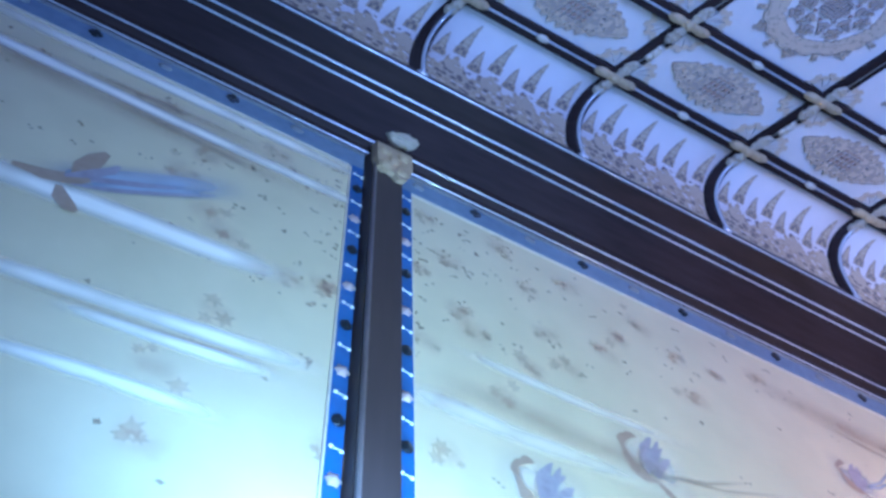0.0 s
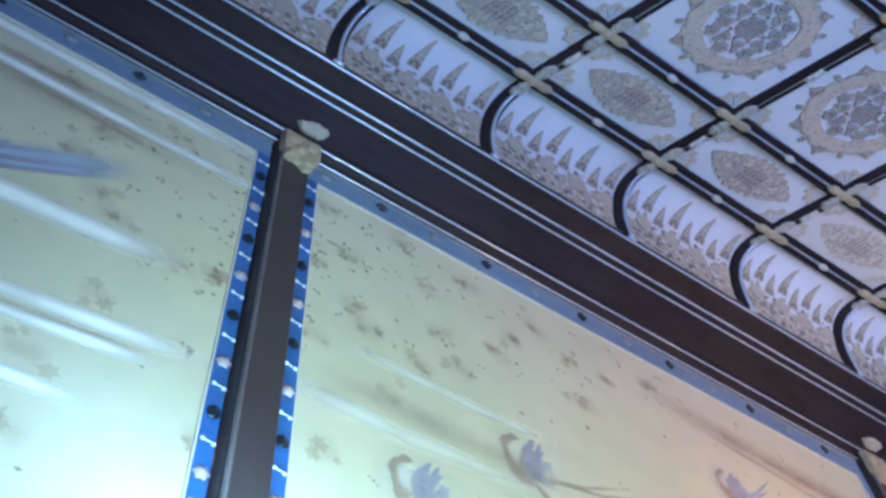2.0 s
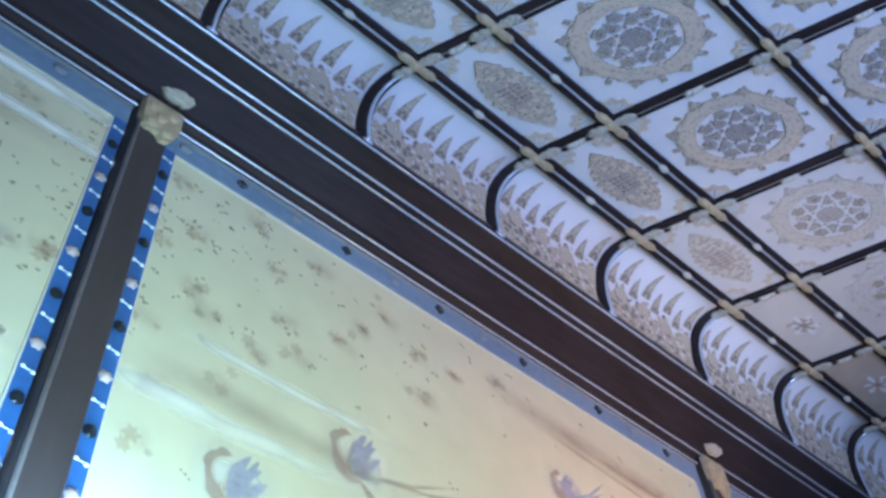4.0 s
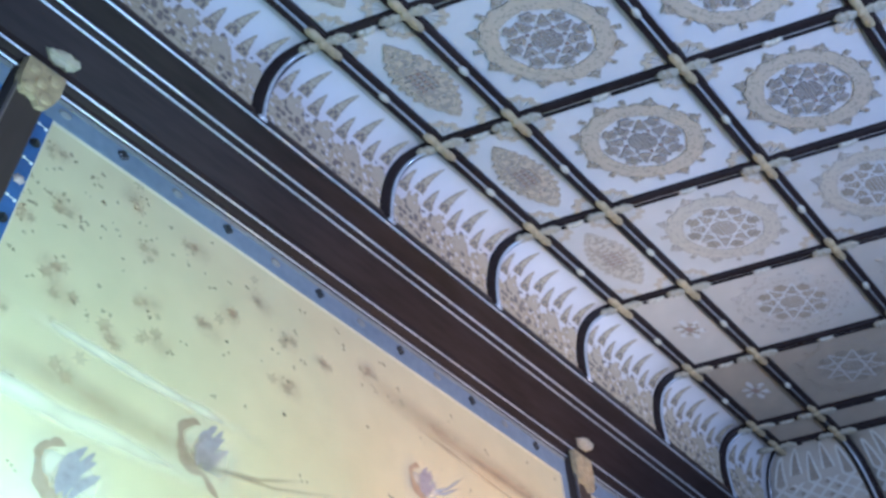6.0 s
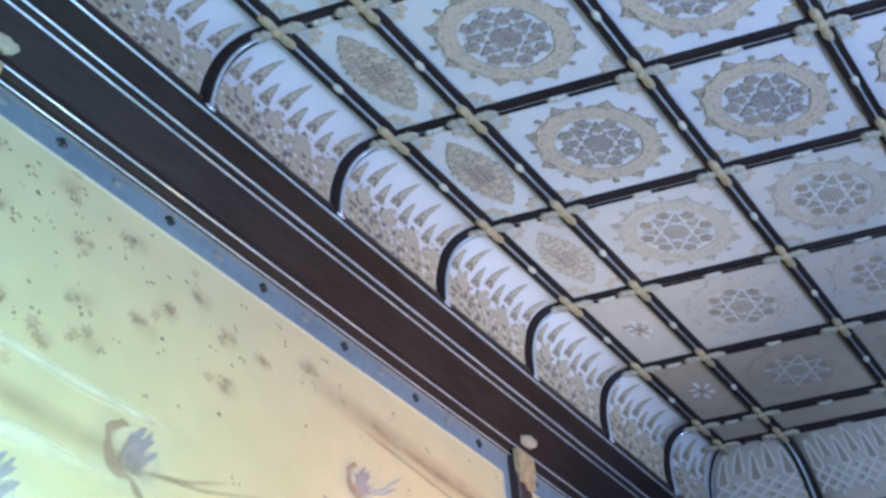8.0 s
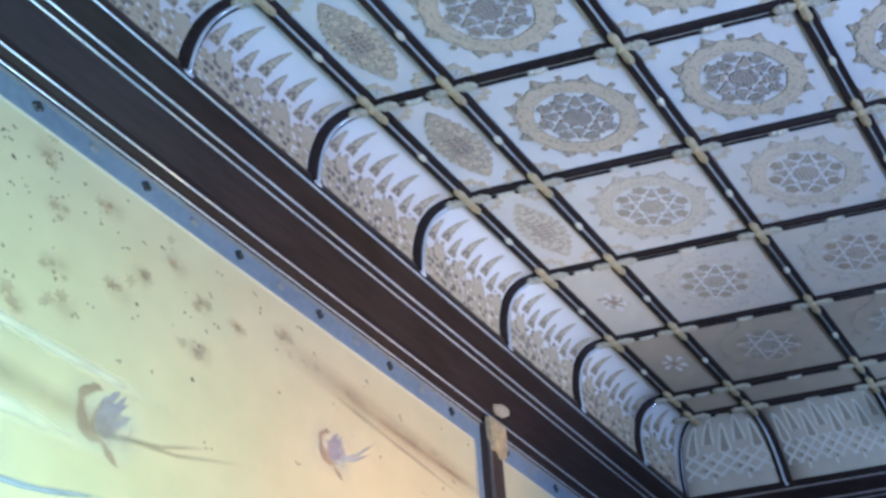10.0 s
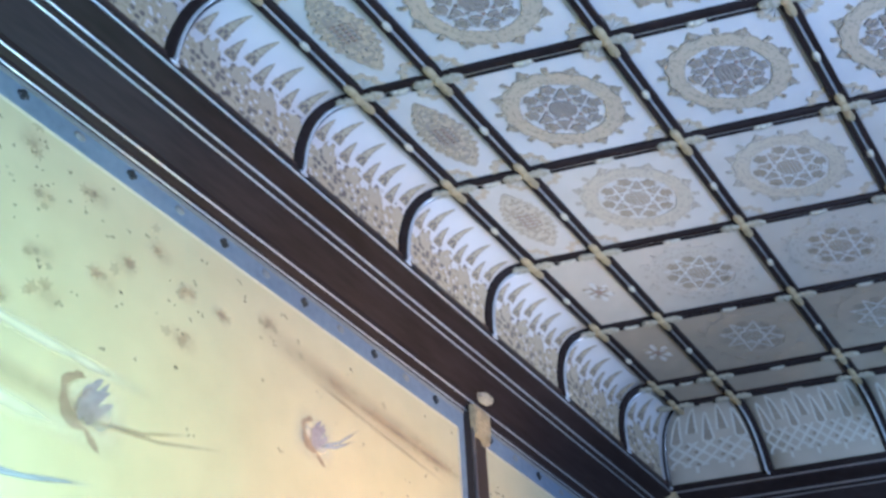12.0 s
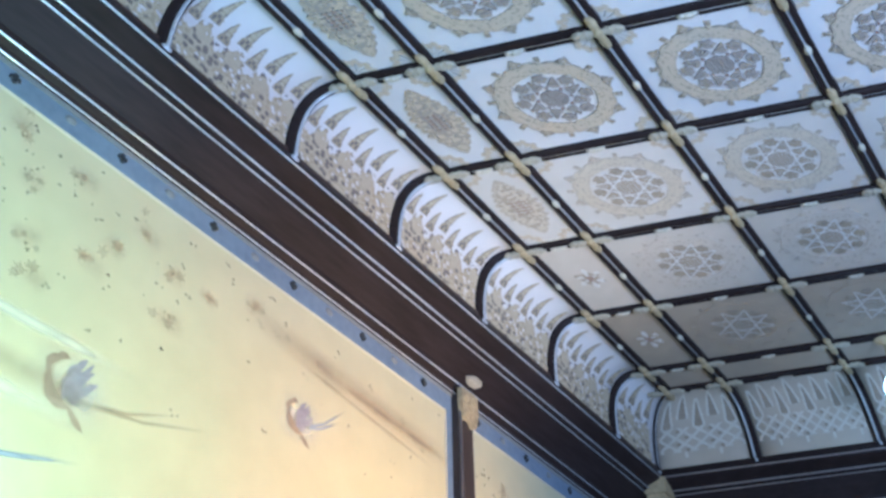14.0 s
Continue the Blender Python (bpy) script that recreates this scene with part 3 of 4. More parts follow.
GC = "cove panels along the long wall"
MAKE = {}
for i in range(-5, 6):
    u0 = PITCH * i

    def spot(x, q, off, u0=u0):
        v, w = north(q, off)
        return W(u0 + PITCH * x, v, w)
    origin = W(u0, 0, 0)
    label = "curved white cove panel stencilled with brown lace and spikes"
    if not MAKE:
        th, board = cove_unit(label, GC, spot, origin)
        s = Soup()
        o = Vector(origin)
        cove_lace(s, lambda x, q, r: tuple(Vector(spot(0.045 + 0.91 * x, q, 0.0035 if r else -0.001)) - o), 8, 3)
        lace = part("stencil", s, [COVE_NET, COVE_DARK, COVE_TAN], th, "grey brown lace stencil")
        MAKE["pair"] = (board.data, lace.data)
    else:
        cove_unit(label, GC, spot, origin, MAKE["pair"])


def niche_lace(s, spot, count):
    """Stencil of the end cove: rows of small niches with pale rims over a pale lattice."""
    nx, ny = 20 * count, 84

    def inside(i, j):
        p, q = (i + 0.5) / 20, (j + 0.5) / ny
        k, f = int(p), p % 1 - 0.5
        foot, tip = (0.60, 0.90) if k % 2 else (0.50, 0.82)
        along = (q - foot) / (tip - foot)
        if 0 < along < 1:
            half = 0.36 * (1 - along) ** 0.55
            if abs(f) < half - 0.10:
                return 2
            return 1 if abs(f) < half + 0.06 and not (along < 0.12 and abs(f) < 0.2) else None
        if 0.20 < q < 0.50:
            a, b = (p + q * 6.6) % 1, (p - q * 6.6) % 1
            if min(abs(a - 0.5), abs(b - 0.5)) < 0.13:
                return 1
            return 2 if abs(a) < 0.28 and abs(b) < 0.28 and k % 2 else None
        if 0.12 < q <= 0.20:
            return 1 if abs(f) < 0.10 and k % 2 else None
        return None
    raster(s, nx, ny, inside, lambda i, j, r: spot(i / nx, 0.01 + 0.97 * j / ny, r))


# the short panel into the corner, cut along the mitre


def corner_spot(x, q, off):
    v, w = north(q, off)
    u1 = east(q, off)[0]
    return W(3.6 + (u1 - 3.6) * x, v, w)


th, board = cove_unit("short curved cove panel running into the room's corner", GC, corner_spot, W(3.6, 0, 0))
s = Soup()
o = Vector(W(3.6, 0, 0))
cove_lace(s, lambda x, q, r: tuple(Vector(corner_spot(0.1 + 0.8 * x, q, 0.0035 if r else -0.001)) - o), 4, 5)
part("stencil", s, [COVE_NET, COVE_DARK, COVE_TAN], th, "grey brown lace stencil")
# end wall
EAST_V = [-0.490 - 0.580 * k for k in range(0, 7)]
edges = [None] + EAST_V
for k in range(len(edges) - 1):
    def spot(x, q, off, k=k):
        u, w = east(q, off)
        va = north(q, off)[0] if k == 0 else edges[k]
        return W(u, va + (edges[k + 1] - va) * x, w)
    origin = W(UEND, edges[k] or 0, 0)
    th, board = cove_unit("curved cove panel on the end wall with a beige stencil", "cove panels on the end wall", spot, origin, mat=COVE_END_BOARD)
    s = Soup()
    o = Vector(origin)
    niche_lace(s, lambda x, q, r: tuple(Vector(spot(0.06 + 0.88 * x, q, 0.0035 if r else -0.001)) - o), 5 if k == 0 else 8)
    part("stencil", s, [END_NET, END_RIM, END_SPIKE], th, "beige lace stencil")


# ---- ribs of the cove ----
def rib(place, group, wide=0.026):
    """place(q, side, off): side in units of u or v across the rib."""
    th = thing("cove_rib", "dark lacquered rib bent over the cove with a silver bead", "rib", group)
    s = Soup()
    s.sweep([[place(q, a, b) for a, b in ((-wide, -0.01), (-wide, 0.012), (-wide * 0.5, 0.022), (wide * 0.5, 0.022), (wide, 0.012), (wide, -0.01))] for q in QS])
    part("bow", s, WOOD, th, smooth=False)
    s = Soup()
    s.sweep([[place(q, 0.004 + a, 0.024 + b) for a, b in disc((0, 0), 0.0066, 6)] for q in QS])
    part("bead", s, FILLET, th, "thin silvered bead", smooth=True)
    s = Soup()
    c = Vector(place(0.0, 0.004, 0.02))
    ball(s, tuple(c + Vector((0, -0.004, -0.012))), 0.010, (1.8, 0.7, 0.8), 8, 5)
    part("foot_stud", s, FILLET, th, "silvered hook at the rib's foot", smooth=True)


for i in range(-5, 7):
    def place(q, a, off, i=i):
        v, w = north(q, off)
        return W(PITCH * i + a, v, w)
    rib(place, "ribs of the long wall's cove")


def mitre(q, a, off):
    v, w = north(q, off)
    u = east(q, off)[0]
    return W(u + a * 0.7, v + a * 0.7, w)


rib(mitre, "ribs of the end wall's cove", 0.030)
for vv in EAST_V[:-1]:
    def place(q, a, off, vv=vv):
        u, w = east(q, off)
        return W(u, vv + a, w)
    rib(place, "ribs of the end wall's cove")

# ---- cornice ----
CORN = [(0.006, 0.016), (-0.016, 0.004), (-0.024, -0.022), (-0.022, -0.058), (0.016, -0.080), (0.036, -0.090), (0.046, -0.112), (0.066, -0.118),
        (0.080, -0.134), (0.146, -0.214), (0.158, -0.246), (0.172, -0.258), (0.180, -0.282), (0.184, -0.290), (0.190, -0.290), (0.190, 0.016)]
FILLETS = [(-0.025, -0.044, 0.0050), (0.039, -0.101, 0.0050), (0.063, -0.117, 0.0045), (0.157, -0.236, 0.0055), (0.179, -0.274, 0.0050)]
th = tagged(new("cornice"), "dark lacquered sloping cornice with thin silver fillets", "cornice", kind="structure")


def mitre_u(v, w):
    return UEND - v * -1.0 if v < 0 else UEND + v


s = Soup()
s.sweep(along_u(CORN, UWEST, mitre_u, 24))
part("moulding", s, [WOOD], th)
for v, w, r in FILLETS:
    s = Soup()
    s.sweep(along_u(disc((v, w), r * 0.84, 7), UWEST, mitre_u))
    part("fillet", s, FILLET, th, "thin silvered fillet", smooth=True)
s = Soup()
s.sweep(along_u([(0.004, 0.012), (-0.006, 0.030), (-0.013, 0.024), (-0.016, 0.005)], UWEST, UEND))
part("cove_foot_strip", s, WOOD_RED, th, "red brown strip under the cove")
th = tagged(new("cornice"), "dark lacquered cornice along the end wall", "cornice", kind="structure")
s = Soup()
s.sweep(along_v([(UEND + v, w) for v, w in CORN], lambda u, w: (u - UEND) if u > UEND else (u - UEND), VSOUTH))
part("moulding", s, [WOOD], th)
for v, w, r in FILLETS:
    s = Soup()
    s.sweep(along_v([(UEND + a, b) for a, b in disc((v, w), r, 7)], lambda u, w: u - UEND, VSOUTH))
    part("fillet", s, FILLET_DULL, th, "thin silvered fillet", smooth=True)
s = Soup()
box_w(s, UEND + 0.150, UEND + 0.238, VSOUTH, 0.16, -0.62, -0.292)
tagged(part("frieze_board", s, WOOD), "dark wooden frieze board under the end cornice", "board", kind="structure")

# ---- painted silk panels between the pilasters ----
POSTS = [-2.46, 0.054, 2.566]


def wall_xy(u, w, proud):
    return W(u, VWALL - proud, w)


def stroke(parent, name, mat, points, width, proud):
    """A tapering stroke along points (u, w) on the silk, with soft rims."""
    pts, faces, uvs = [], [], []
    n = len(points)
    for k, (u, w) in enumerate(points):
        a, b = points[max(k - 1, 0)], points[min(k + 1, n - 1)]
        d = Vector((b[0] - a[0], b[1] - a[1])).normalized()
        for side in (-1, 0, 1):
            pts.append(wall_xy(u - d.y * width * side, w + d.x * width * side, proud))
            uvs.append((2 * k / (n - 1) - 1, side))
    for k in range(n - 1):
        for c in (0, 1):
            faces.append((3 * k + c, 3 * k + c + 1, 3 * k + c + 4, 3 * k + c + 3))
    me = bpy.data.meshes.new(name)
    me.from_pydata(pts, [], faces)
    me.materials.append(mat)
    layer = me.uv_layers.new(name="stroke")
    for lp in me.loops:
        layer.data[lp.index].uv = uvs[lp.vertex_index]
    ob = new(name, me)
    ob.parent = parent
    return ob


def blot(soup, u, w, size, rnd, proud, points=11, mat=0, squash=1.0):
    """A ragged leaf-like blot of paint."""
    ring = []
    turn = rnd.random() * 6
    for k in range(points):
        th = 2 * math.pi * k / points
        r = size * (rnd.uniform(0.85, 1.15) if k % 2 else rnd.uniform(0.40, 0.65))
        ring.append((r * math.cos(th + turn), squash * r * math.sin(th + turn)))
    p = proud + rnd.uniform(-0.0006, 0.0010)
    soup.add([wall_xy(u + a, w + b, p) for a, b in ring], [tuple(range(points))], mat)


def panel(u0, u1, w0, seed, clusters):
    th = thing("silk_panel", "cream painted silk panel framed by a blue studded braid", "wall panel", "silk panels on the long wall")
    s = Soup()
    box_w(s, u0, u1, VWALL, VWALL + 0.010, w0, -0.288)
    part("silk", s, CLOTH, th)
    s = Soup()
    box_w(s, u0, u1, VWALL - 0.006, VWALL - 0.0005, -0.384, -0.306)
    part("braid", s, BAND, th, "slate blue braid along the top")
    s = Soup()
    box_w(s, u0, u1, VWALL - 0.009, VWALL - 0.0005, -0.305, -0.289)
    part("edging", s, BAND_EDGE, th, "pale grey edging")
    s = Soup()
    box_w(s, u0 + 0.043, u1 - 0.043, VWALL - 0.004, VWALL - 0.0005, -0.392, -0.3845)
    part("selvage", s, PEARL, th, "thin cream selvage below the braid")
    # side braids take the blue-lit colour, except beside the far pilaster
    for a, b, bright in ((u0, u0 + 0.042, seed != 44), (u1 - 0.036, u1, seed != 33)):
        s = Soup()
        box_w(s, a, b, VWALL - 0.006, VWALL - 0.0005, w0, -0.3845)
        part("braid", s, BAND_BLUE_LIT if bright else BAND, th, "braid beside the pilaster, with blue light in its colour" if bright else "dull slate braid beside the pilaster")
        s = Soup()
        c = a - 0.004 if b == u1 else b
        box_w(s, c, c + 0.004, VWALL - 0.005, VWALL - 0.0005, w0, -0.3925)
        part("selvage", s, PEARL, th, "thin cream selvage beside the braid")
        if not bright:
            continue
        k = 0
        w = -0.44
        while w > w0 + 0.05:
            s = Soup()
            c = Vector(wall_xy((a + b) / 2, w, 0.010))
            if k % 2 == 0:
                for du, dw in ((-0.011, 0.003), (0.011, -0.003)):
                    ball(s, tuple(c + Vector((SC * du, 0, SC * dw))), 0.0043, (1.2, 0.7, 1.0), 6, 4)
                ball(s, tuple(c), 0.0024, (2.6, 0.6, 0.6), 6, 4)
                part("glass_stud", s, CRYSTAL, th, "pale glass bow of two beads", smooth=True)
            elif k % 4 == 1:
                ball(s, tuple(c), 0.0125, (1.0, 0.5, 1.15), 4, 4)
                part("black_stud", s, JET, th, "black faceted stud")
            else:
                lobes = [(0.0135 + 0.0025 * math.cos(6 * t)) for t in (math.pi * j / 9 for j in range(18))]
                s.sweep([[tuple(c + Vector((g * r * math.cos(math.pi * j / 9), out, g * r * math.sin(math.pi * j / 9)))) for j, r in enumerate(lobes)] for g, out in ((1.0, 0.006), (0.9, 0.001), (0.5, -0.002), (0.2, -0.004))])
                part("cream_rosette", s, ROSETTE, th, "cream rosette", smooth=True)
            w -= 0.075 if w > -0.5 else 0.076
            k += 1
    k = math.ceil((u0 + 0.05 - 0.369) / 0.1945)
    u = 0.369 + 0.1945 * k
    while u < u1 - 0.05:
        s = Soup()
        c = wall_xy(u, -0.335, 0.008)
        if k % 2 == 0:
            for du, dw in ((0.010, 0.0), (-0.010, 0.0), (0.0, 0.011), (0.0, -0.011), (0.0, 0.0)):
                ball(s, (c[0] + SC * du, c[1], c[2] + SC * dw), 0.0085, (1.0, 0.6, 1.0), 6, 3)
            part("black_stud", s, JET, th, "black faceted stud")
        else:
            ball(s, c, 0.013, (1.3, 0.4, 1.0), 8, 4)
            part("dull_rosette", s, BAND_EDGE, th, "dull grey rosette", smooth=True)
        u += 0.1945
        k += 1
    # scattered leaves
    rnd = random.Random(seed)
    s = Soup()
    for _ in range(130 if seed != 44 else 20):
        far = 0.06 + (u1 - u0 - 0.12) * rnd.random() ** 2.2
        u = u1 - far if seed == 21 else u0 + far        # thickest about the pilaster between the two panels
        w = -0.43 - abs(rnd.gauss(0, 0.30 if seed != 21 else 0.55))
        if w > w0 + 0.1:
            for _ in range(rnd.randint(1, 3)):
                blot(s, u + rnd.gauss(0, 0.009), w + rnd.gauss(0, 0.006), rnd.uniform(0.004, 0.010), rnd, 0.0016, 7, 1)
    for u, w in clusters:
        for k in range(3):
            blot(s, u + rnd.gauss(0, 0.030), w + rnd.gauss(0, 0.024), rnd.uniform(0.014, 0.030), rnd, 0.0014, 13, 0)
        a, r = rnd.uniform(-0.5, 0.5), rnd.uniform(0.045, 0.070)
        stroke(th, "faded_leaf", WASH_BLOT, [(u - r * math.cos(a), w - r * math.sin(a)), (u, w), (u + r * math.cos(a), w + r * math.sin(a))], r * rnd.uniform(0.7, 1.0), 0.0030 + 0.00002 * rnd.randint(0, 20))
    part("scattered_leaves", s, [PAINT_TAN, PAINT_SPECK], th, "faded tan leaves painted on the silk")["kind"] = "stuff"
    return th


W0 = -2.9
panels = []
LEAVES_LEFT = [(-0.45, -0.79), (-0.42, -0.69), (-0.38, -0.91), (-0.33, -0.97), (-0.30, -1.24), (-0.16, -1.03), (-0.08, -1.00), (-0.38, -1.46), (-0.36, -1.64),
               (-0.55, -0.53), (-0.24, -0.51), (-0.03, -1.52), (-0.95, -0.80), (-1.15, -0.66)]
LEAVES_MID = [(0.27, -0.65), (0.28, -0.87), (0.33, -0.93), (0.68, -0.50), (0.92, -0.54), (1.04, -0.62), (0.49, -0.97), (0.62, -0.91), (0.44, -0.46), (0.23, -1.39),
              (0.76, -0.76), (1.06, -0.79), (1.38, -0.52), (0.20, -0.48), (0.17, -0.76), (0.19, -1.05), (0.52, -0.62), (0.56, -0.80),
              (0.82, -0.66), (1.18, -0.62), (0.40, -1.12), (0.24, -1.22)]
LEAVES_END = [(2.90, -0.60), (3.30, -0.75)]
for a, b, seed, spots in ((POSTS[0], POSTS[1], 21, LEAVES_LEFT), (POSTS[1], POSTS[2], 33, LEAVES_MID), (POSTS[2], UEND + 0.24, 44, LEAVES_END)):
    panels.append(panel(a + 0.056, b - (0.056 if b < 4 else 0.0), W0, seed, spots))
left, mid = panels[0], panels[1]
lift = 0.0036
# soft-edged pale and tan streaks along the silk, each just above the last
for parent, mat, pts, width in (
        (left, WASH_TAN, [(-1.15, -0.60), (-0.60, -0.60), (-0.02, -0.60)], 0.100),
        (left, WASH_PALE, [(-1.30, -0.57), (-0.50, -0.585), (0.20, -0.585)], 0.036),
        (left, WASH_PALE, [(-1.20, -0.43), (-0.50, -0.43), (0.10, -0.43)], 0.040),
        (left, WASH_TAN, [(-0.82, -0.545), (-0.54, -0.525), (-0.24, -0.51)], 0.022),
        (left, WASH_TAN, [(-0.70, -0.625), (-0.49, -0.63), (-0.24, -0.65)], 0.020),
        (left, WASH_PALE, [(-1.05, -1.10), (-0.55, -1.065), (-0.10, -1.03)], 0.055),
        (left, WASH_PALE, [(-0.85, -1.37), (-0.45, -1.335), (0.00, -1.29)], 0.036),
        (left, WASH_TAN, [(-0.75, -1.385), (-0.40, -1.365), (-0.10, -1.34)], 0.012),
        (left, WASH_PALE, [(-0.62, -1.40), (-0.38, -1.385), (-0.12, -1.36)], 0.026),
        (left, WASH_PALE, [(-0.78, -1.56), (-0.48, -1.535), (-0.20, -1.53)], 0.028),
        (mid, WASH_TAN, [(0.16, -1.16), (0.55, -1.17), (0.98, -1.18)], 0.055),
        (mid, WASH_FAINT, [(0.22, -1.03), (0.62, -1.04), (1.02, -1.03)], 0.030),
        (mid, WASH_FAINT, [(0.06, -1.24), (0.42, -1.25), (0.92, -1.23)], 0.050),
        (mid, WASH_TAN, [(1.30, -0.56), (1.85, -0.59), (2.60, -0.63)], 0.075),
        (mid, WASH_TAN, [(1.70, -0.60), (2.10, -0.615), (2.52, -0.63)], 0.022),
        (mid, WASH_TAN, [(1.55, -0.62), (1.95, -0.66), (2.40, -0.70)], 0.014)):
    lift += 0.00012
    stroke(parent, "soft_streak", mat, pts, width, lift)


def spray(parent, u, w, size, tail, seed):
    """A plain fan of curved strokes with a long trailing wisp, painted on the silk."""
    rnd = random.Random(seed)
    stroke(parent, "motif_ground", WASH_HALO, [(u - 1.5 * size, w), (u, w), (u + 1.5 * size, w)], 1.4 * size, 0.0026)
    s = Soup()

    def leaf(p0, p1, p2, wide, mat):
        """A tapering stroke along a bent line, in units of the motif's size."""
        n = 9
        mids, ring_a, ring_b = [], [], []
        for k in range(n + 1):
            f = k / n
            mids.append(tuple((1 - f) ** 2 * p0[c] + 2 * f * (1 - f) * p1[c] + f * f * p2[c] for c in (0, 1)))
        for k, (x, y) in enumerate(mids):
            x1, y1 = mids[max(k - 1, 0)]
            x2, y2 = mids[min(k + 1, n)]
            d = Vector((x2 - x1, y2 - y1)).normalized()
            h = wide * (0.15 + math.sin(math.pi * k / n) ** 0.8) * (1 + 0.25 * rnd.uniform(-1, 1))
            ring_a.append((x - d.y * h, y + d.x * h))
            ring_b.append((x + d.y * h, y - d.x * h))
        p = rnd.uniform(0.0030, 0.0040)
        s.add([wall_xy(u + size * a, w + size * b, p) for a, b in ring_a + ring_b], [(k, k + 1, n + 2 + k, n + 1 + k) for k in range(n)], mat)
    leaf((-0.20, 0.78), (-1.15, 0.55), (-0.62, -0.10), 0.10, 0)
    leaf((-0.34, 0.60), (-0.95, 0.40), (-0.40, -0.30), 0.06, 2)
    leaf((-0.28, 0.80), (-0.50, 0.88), (-0.62, 0.62), 0.07, 0)
    leaf((-0.78, 0.15), (-0.60, -0.70), (0.12, -0.68), 0.17, 0)
    leaf((-0.45, -0.05), (-0.20, -0.50), (0.25, -0.50), 0.10, 2)
    leaf((-0.12, -0.50), (-0.20, 0.30), (0.30, 1.00), 0.15, 1)
    leaf((-0.05, -0.40), (0.00, 0.20), (0.62, 0.72), 0.13, 1)
    leaf((0.05, -0.50), (0.15, 0.20), (0.52, 0.95), 0.12, 1)
    leaf((0.15, -0.55), (0.35, 0.00), (0.80, 0.42), 0.12, 1)
    leaf((-0.30, -0.35), (-0.35, 0.20), (0.05, 0.60), 0.07, 2)
    leaf((0.10, -0.62), (0.35, -0.95), (0.72, -1.15), 0.09, 0)
    part("leaf_fan", s, [PAINT_BROWN, PAINT_MAUVE, PAINT_TAN], parent, "brown and mauve fan of painted leaves")
    for k, (du, dw) in enumerate(tail):
        stroke(parent, "trailing_wisp", WASH_TAN if seed % 2 else WASH_BLUE, [(u + 0.1 * size, w - 0.40 * size), (u + 0.5 * du, w - 0.32 * size + 0.40 * dw), (u + du, w + dw)], 0.11 * size, 0.0044 + 0.0003 * k)


spray(mid, 0.804, -1.150, 0.095, ((0.47, 0.085), (0.36, 0.085)), 5)
spray(mid, 1.639, -0.840, 0.075, ((0.23, 0.150), (0.20, 0.085)), 6)
spray(mid, 0.474, -1.390, 0.095, ((0.42, 0.05), (0.34, 0.02)), 8)


def streamer(parent, u, w):
    """A long brown stroke with two lobes and a broad blue wash behind it, painted on the silk."""
    s = Soup()
    rnd = random.Random(9)
    for pts, wide, mat in (([(-0.12, -0.03), (-0.06, -0.025), (0.00, 0.00), (0.03, 0.02)], 0.020, 0), ([(0.0, 0.0), (0.005, 0.06), (0.02, 0.11), (0.035, 0.15)], 0.024, 0),
                           ([(-0.02, -0.04), (-0.005, -0.075), (0.02, -0.10), (0.035, -0.105)], 0.020, 0), ([(-0.02, 0.0), (0.02, 0.04), (0.06, 0.09), (0.07, 0.12)], 0.014, 1),
                           ([(-0.01, 0.0), (0.05, 0.04), (0.12, 0.08), (0.20, 0.13)], 0.010, 1), ([(0.0, -0.02), (0.08, 0.02), (0.17, 0.08), (0.29, 0.17)], 0.007, 1)):
        ring_a, ring_b = [], []
        for k, (x, y) in enumerate(pts):
            (x1, y1), (x2, y2) = pts[max(k - 1, 0)], pts[min(k + 1, 3)]
            d = Vector((x2 - x1, y2 - y1)).normalized()
            h = wide * (0.35, 1.0, 0.9, 0.35)[k]
            ring_a.append((x - d.y * h, y + d.x * h))
            ring_b.append((x + d.y * h, y - d.x * h))
        p = rnd.uniform(0.0048, 0.0056)
        s.add([wall_xy(u + a, w + b, p) for a, b in ring_a + ring_b], [(k, k + 1, 5 + k, 4 + k) for k in range(3)], mat)
    part("streamer", s, [PAINT_BROWN, PAINT_MAUVE], parent, "grey brown strokes with a blue wash")
    stroke(parent, "blue_wash", WASH_BLUE, [(u - 0.10, w - 0.05), (u + 0.12, w + 0.10), (u + 0.38, w + 0.27)], 0.060, 0.0045)
    stroke(parent, "blue_wash", WASH_BLUE, [(u - 0.02, w - 0.03), (u + 0.16, w + 0.09), (u + 0.32, w + 0.20)], 0.030, 0.0047)


streamer(left, -0.66, -1.01)


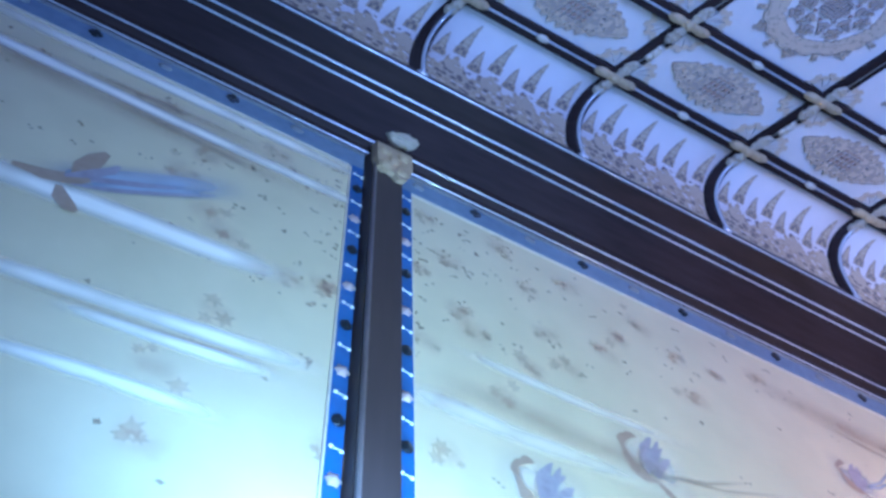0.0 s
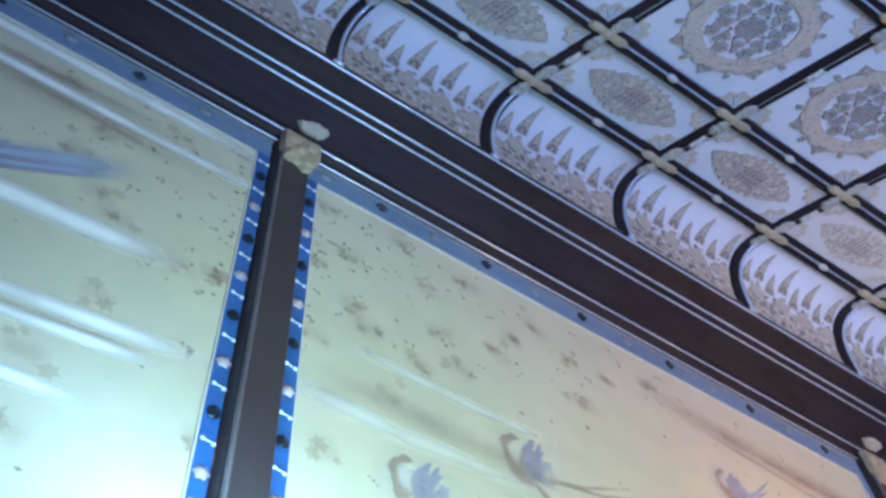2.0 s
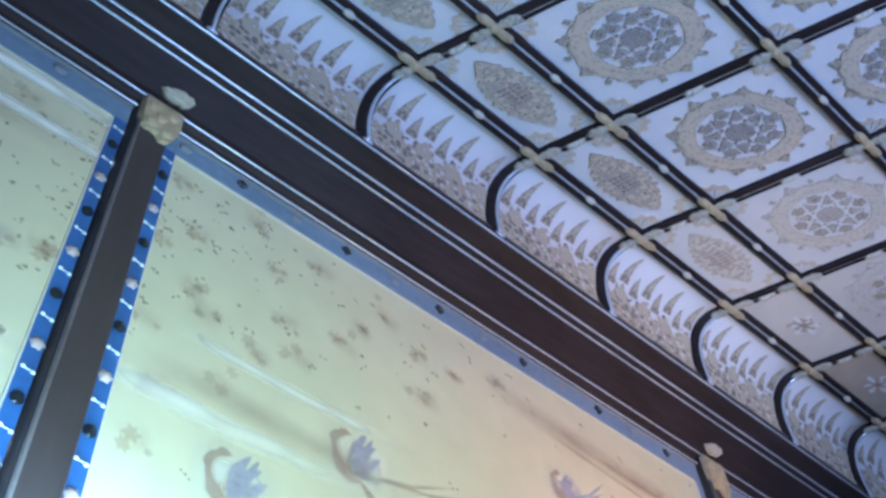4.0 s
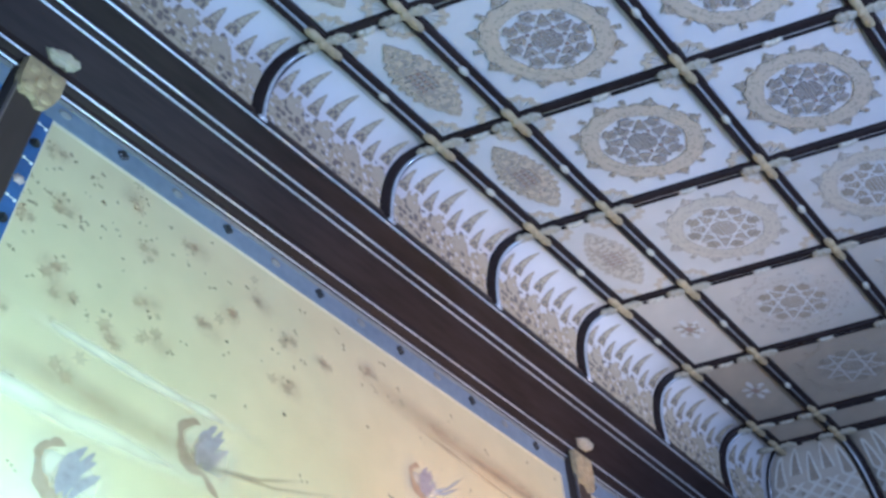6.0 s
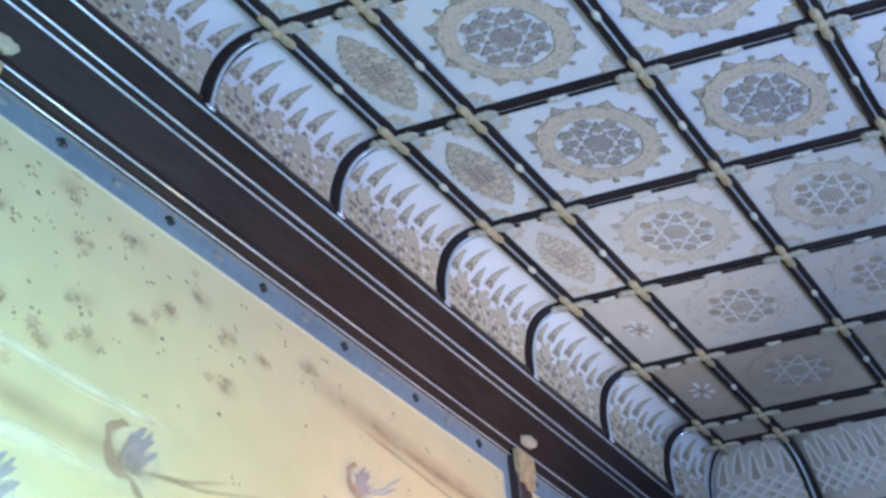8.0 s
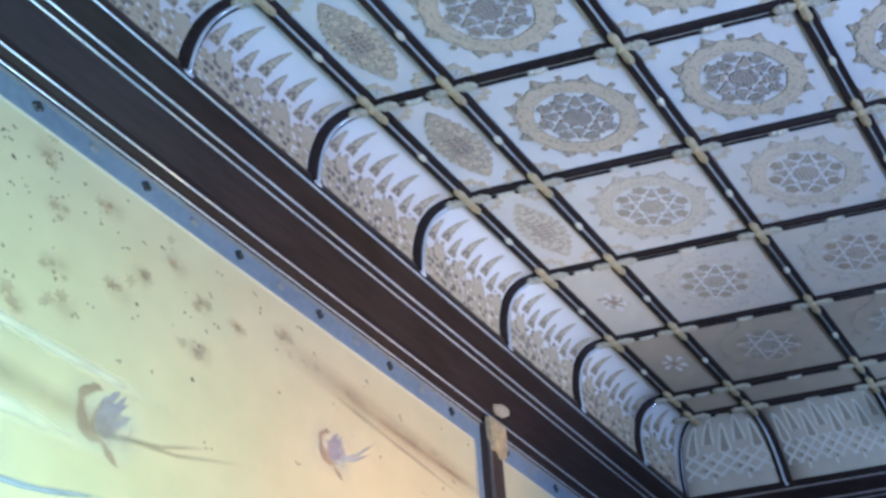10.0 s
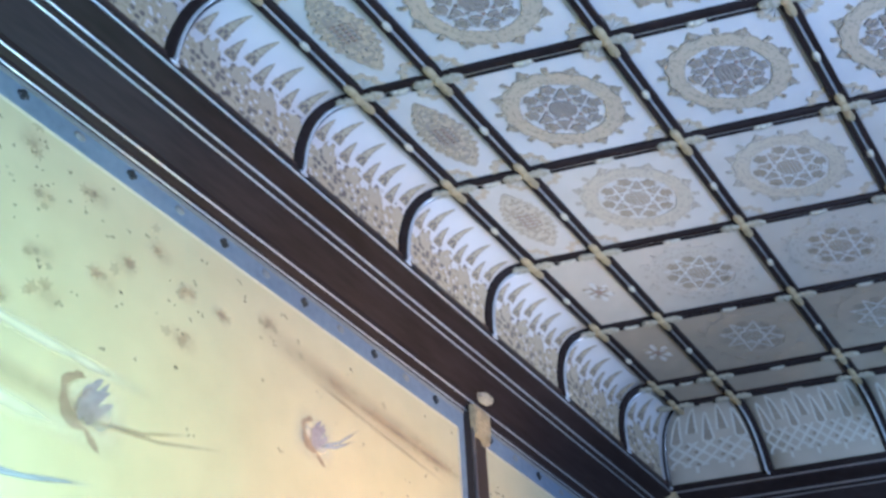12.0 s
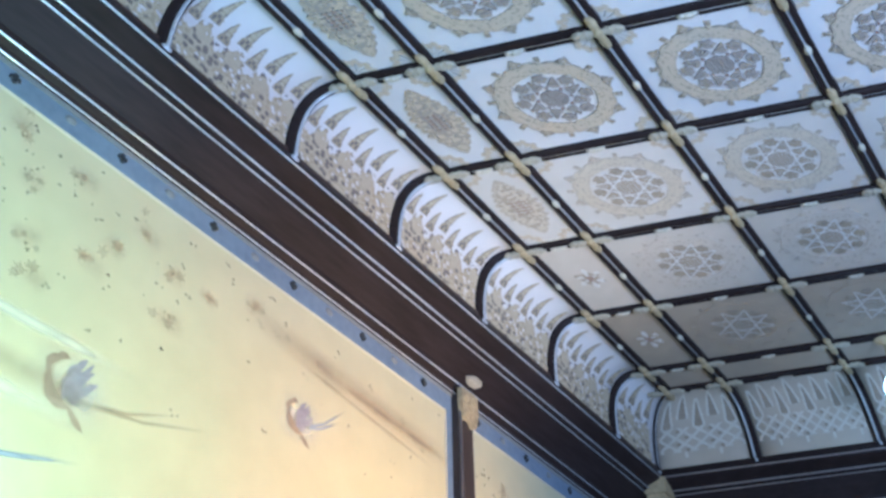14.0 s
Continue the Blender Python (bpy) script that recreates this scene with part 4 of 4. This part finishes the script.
# ---- pilasters ----
def pilaster(u):
    th = thing("pilaster", "brown pilaster strip with a pale gilt capital", "pilaster", "pilasters of the long wall")
    s = Soup()
    half = 0.050
    prof = [(-half, VWALL + 0.008), (-half, VWALL - 0.028), (-half + 0.008, VWALL - 0.036), (half - 0.010, VWALL - 0.036), (half - 0.004, VWALL - 0.030), (half - 0.004, VWALL + 0.008)]
    s.sweep([[W(u + a, v, w) for a, v in prof] for w in (FLOORW, -0.288)])
    part("shaft", s, POST, th)
    s = Soup()
    s.sweep([[W(u + a, v, w) for a, v in disc((-half + 0.004, VWALL - 0.035), 0.0055, 6)] for w in (FLOORW, -0.29)])
    part("edge_bead", s, FILLET_DULL, th, "pale worn bead on the edge", smooth=True)
    s = Soup()
    shape = [(-0.056, -0.262), (0.058, -0.262), (0.060, -0.350), (0.050, -0.395), (0.040, -0.425), (0.018, -0.432), (0.004, -0.412), (-0.014, -0.405), (-0.030, -0.412), (-0.046, -0.398), (-0.054, -0.350)]
    s.sweep([[W(u + a, VWALL - p, w) for a, w in shape] for p in (0.030, 0.052)])
    for a, w in ((-0.03, -0.30), (0.03, -0.30), (0.0, -0.34), (-0.025, -0.38), (0.025, -0.39)):
        ball(s, W(u + a, VWALL - 0.052, w), 0.017, (1, 0.5, 1.1), 8, 5)
    part("capital", s, GILT, th, "pale gilt leafy capital", smooth=False)
    s = Soup()
    half_leaf = [(-0.050, 0.0), (-0.038, 0.010), (-0.020, 0.024), (0.004, 0.030), (0.024, 0.024), (0.036, 0.027), (0.052, 0.012)]
    ring = half_leaf + [(a + 0.004, -b * 0.85) for a, b in reversed(half_leaf[1:])]
    # the leaf lies on the slope of the cornice
    cu, cv, cw = u + 0.016, 0.130, -0.194

    def on_slope(a, b, p):
        return W(cu + a, cv + b * 0.64 - p * 0.77, cw - b * 0.77 - p * 0.64)
    s.sweep([[on_slope(a * k, b * k, p) for a, b in ring] for p, k in ((0.0, 1.0), (0.008, 0.92), (0.014, 0.5))])
    for k in range(5):
        a = -0.034 + 0.017 * k
        ball(s, on_slope(a, 0.0, 0.013), 0.008, (1.3, 0.8, 0.8), 6, 4)
    part("leaf_tip", s, CREAM_LEAF, th, "cream leaf lying on the cornice", smooth=False)


for u in POSTS:
    pilaster(u)

# corner block and the small lamp at the far end
th = thing("corner_block", "cream carved block in the corner below the cornice", "ornament")
s = Soup()
box_w(s, UEND - 0.045, UEND + 0.060, -0.045, 0.06, -0.135, -0.048)
box_w(s, UEND - 0.025, UEND + 0.060, -0.025, 0.06, -0.200, -0.133)
part("block", s, GILT, th)

# ---- lamp near the end wall ----
LAMP_GLASS = bpy.data.materials.new("lit_opal_glass")
LAMP_GLASS.use_nodes = True
bs = LAMP_GLASS.node_tree.nodes["Principled BSDF"]
bs.inputs["Base Color"].default_value = (0.8, 0.85, 0.9, 1)
bs.inputs["Emission Color"].default_value = (0.40, 0.66, 1.0, 1)
bs.inputs["Emission Strength"].default_value = 9.0
th = thing("pendant_lamp", "lit opal glass globe lamp hanging from the ceiling", "lamp")
cx, cy, cz = W(3.62, -1.30, 0.045)
s = Soup()
ball(s, (cx, cy, cz), 0.06, (1, 1, 1.1), 20, 12)
part("globe", s, LAMP_GLASS, th, "glowing opal glass globe", smooth=True)
s = Soup()
top = ZR + SC * TOP
s.sweep([[(cx + r * math.cos(k * math.pi / 5), cy + r * math.sin(k * math.pi / 5), z) for k in range(10)] for r, z in ((0.030, cz + 0.055), (0.030, cz + 0.075), (0.007, cz + 0.085), (0.007, top - 0.04), (0.035, top - 0.02), (0.035, top + 0.002))])
part("stem", s, GILT, th, "short gilt stem")
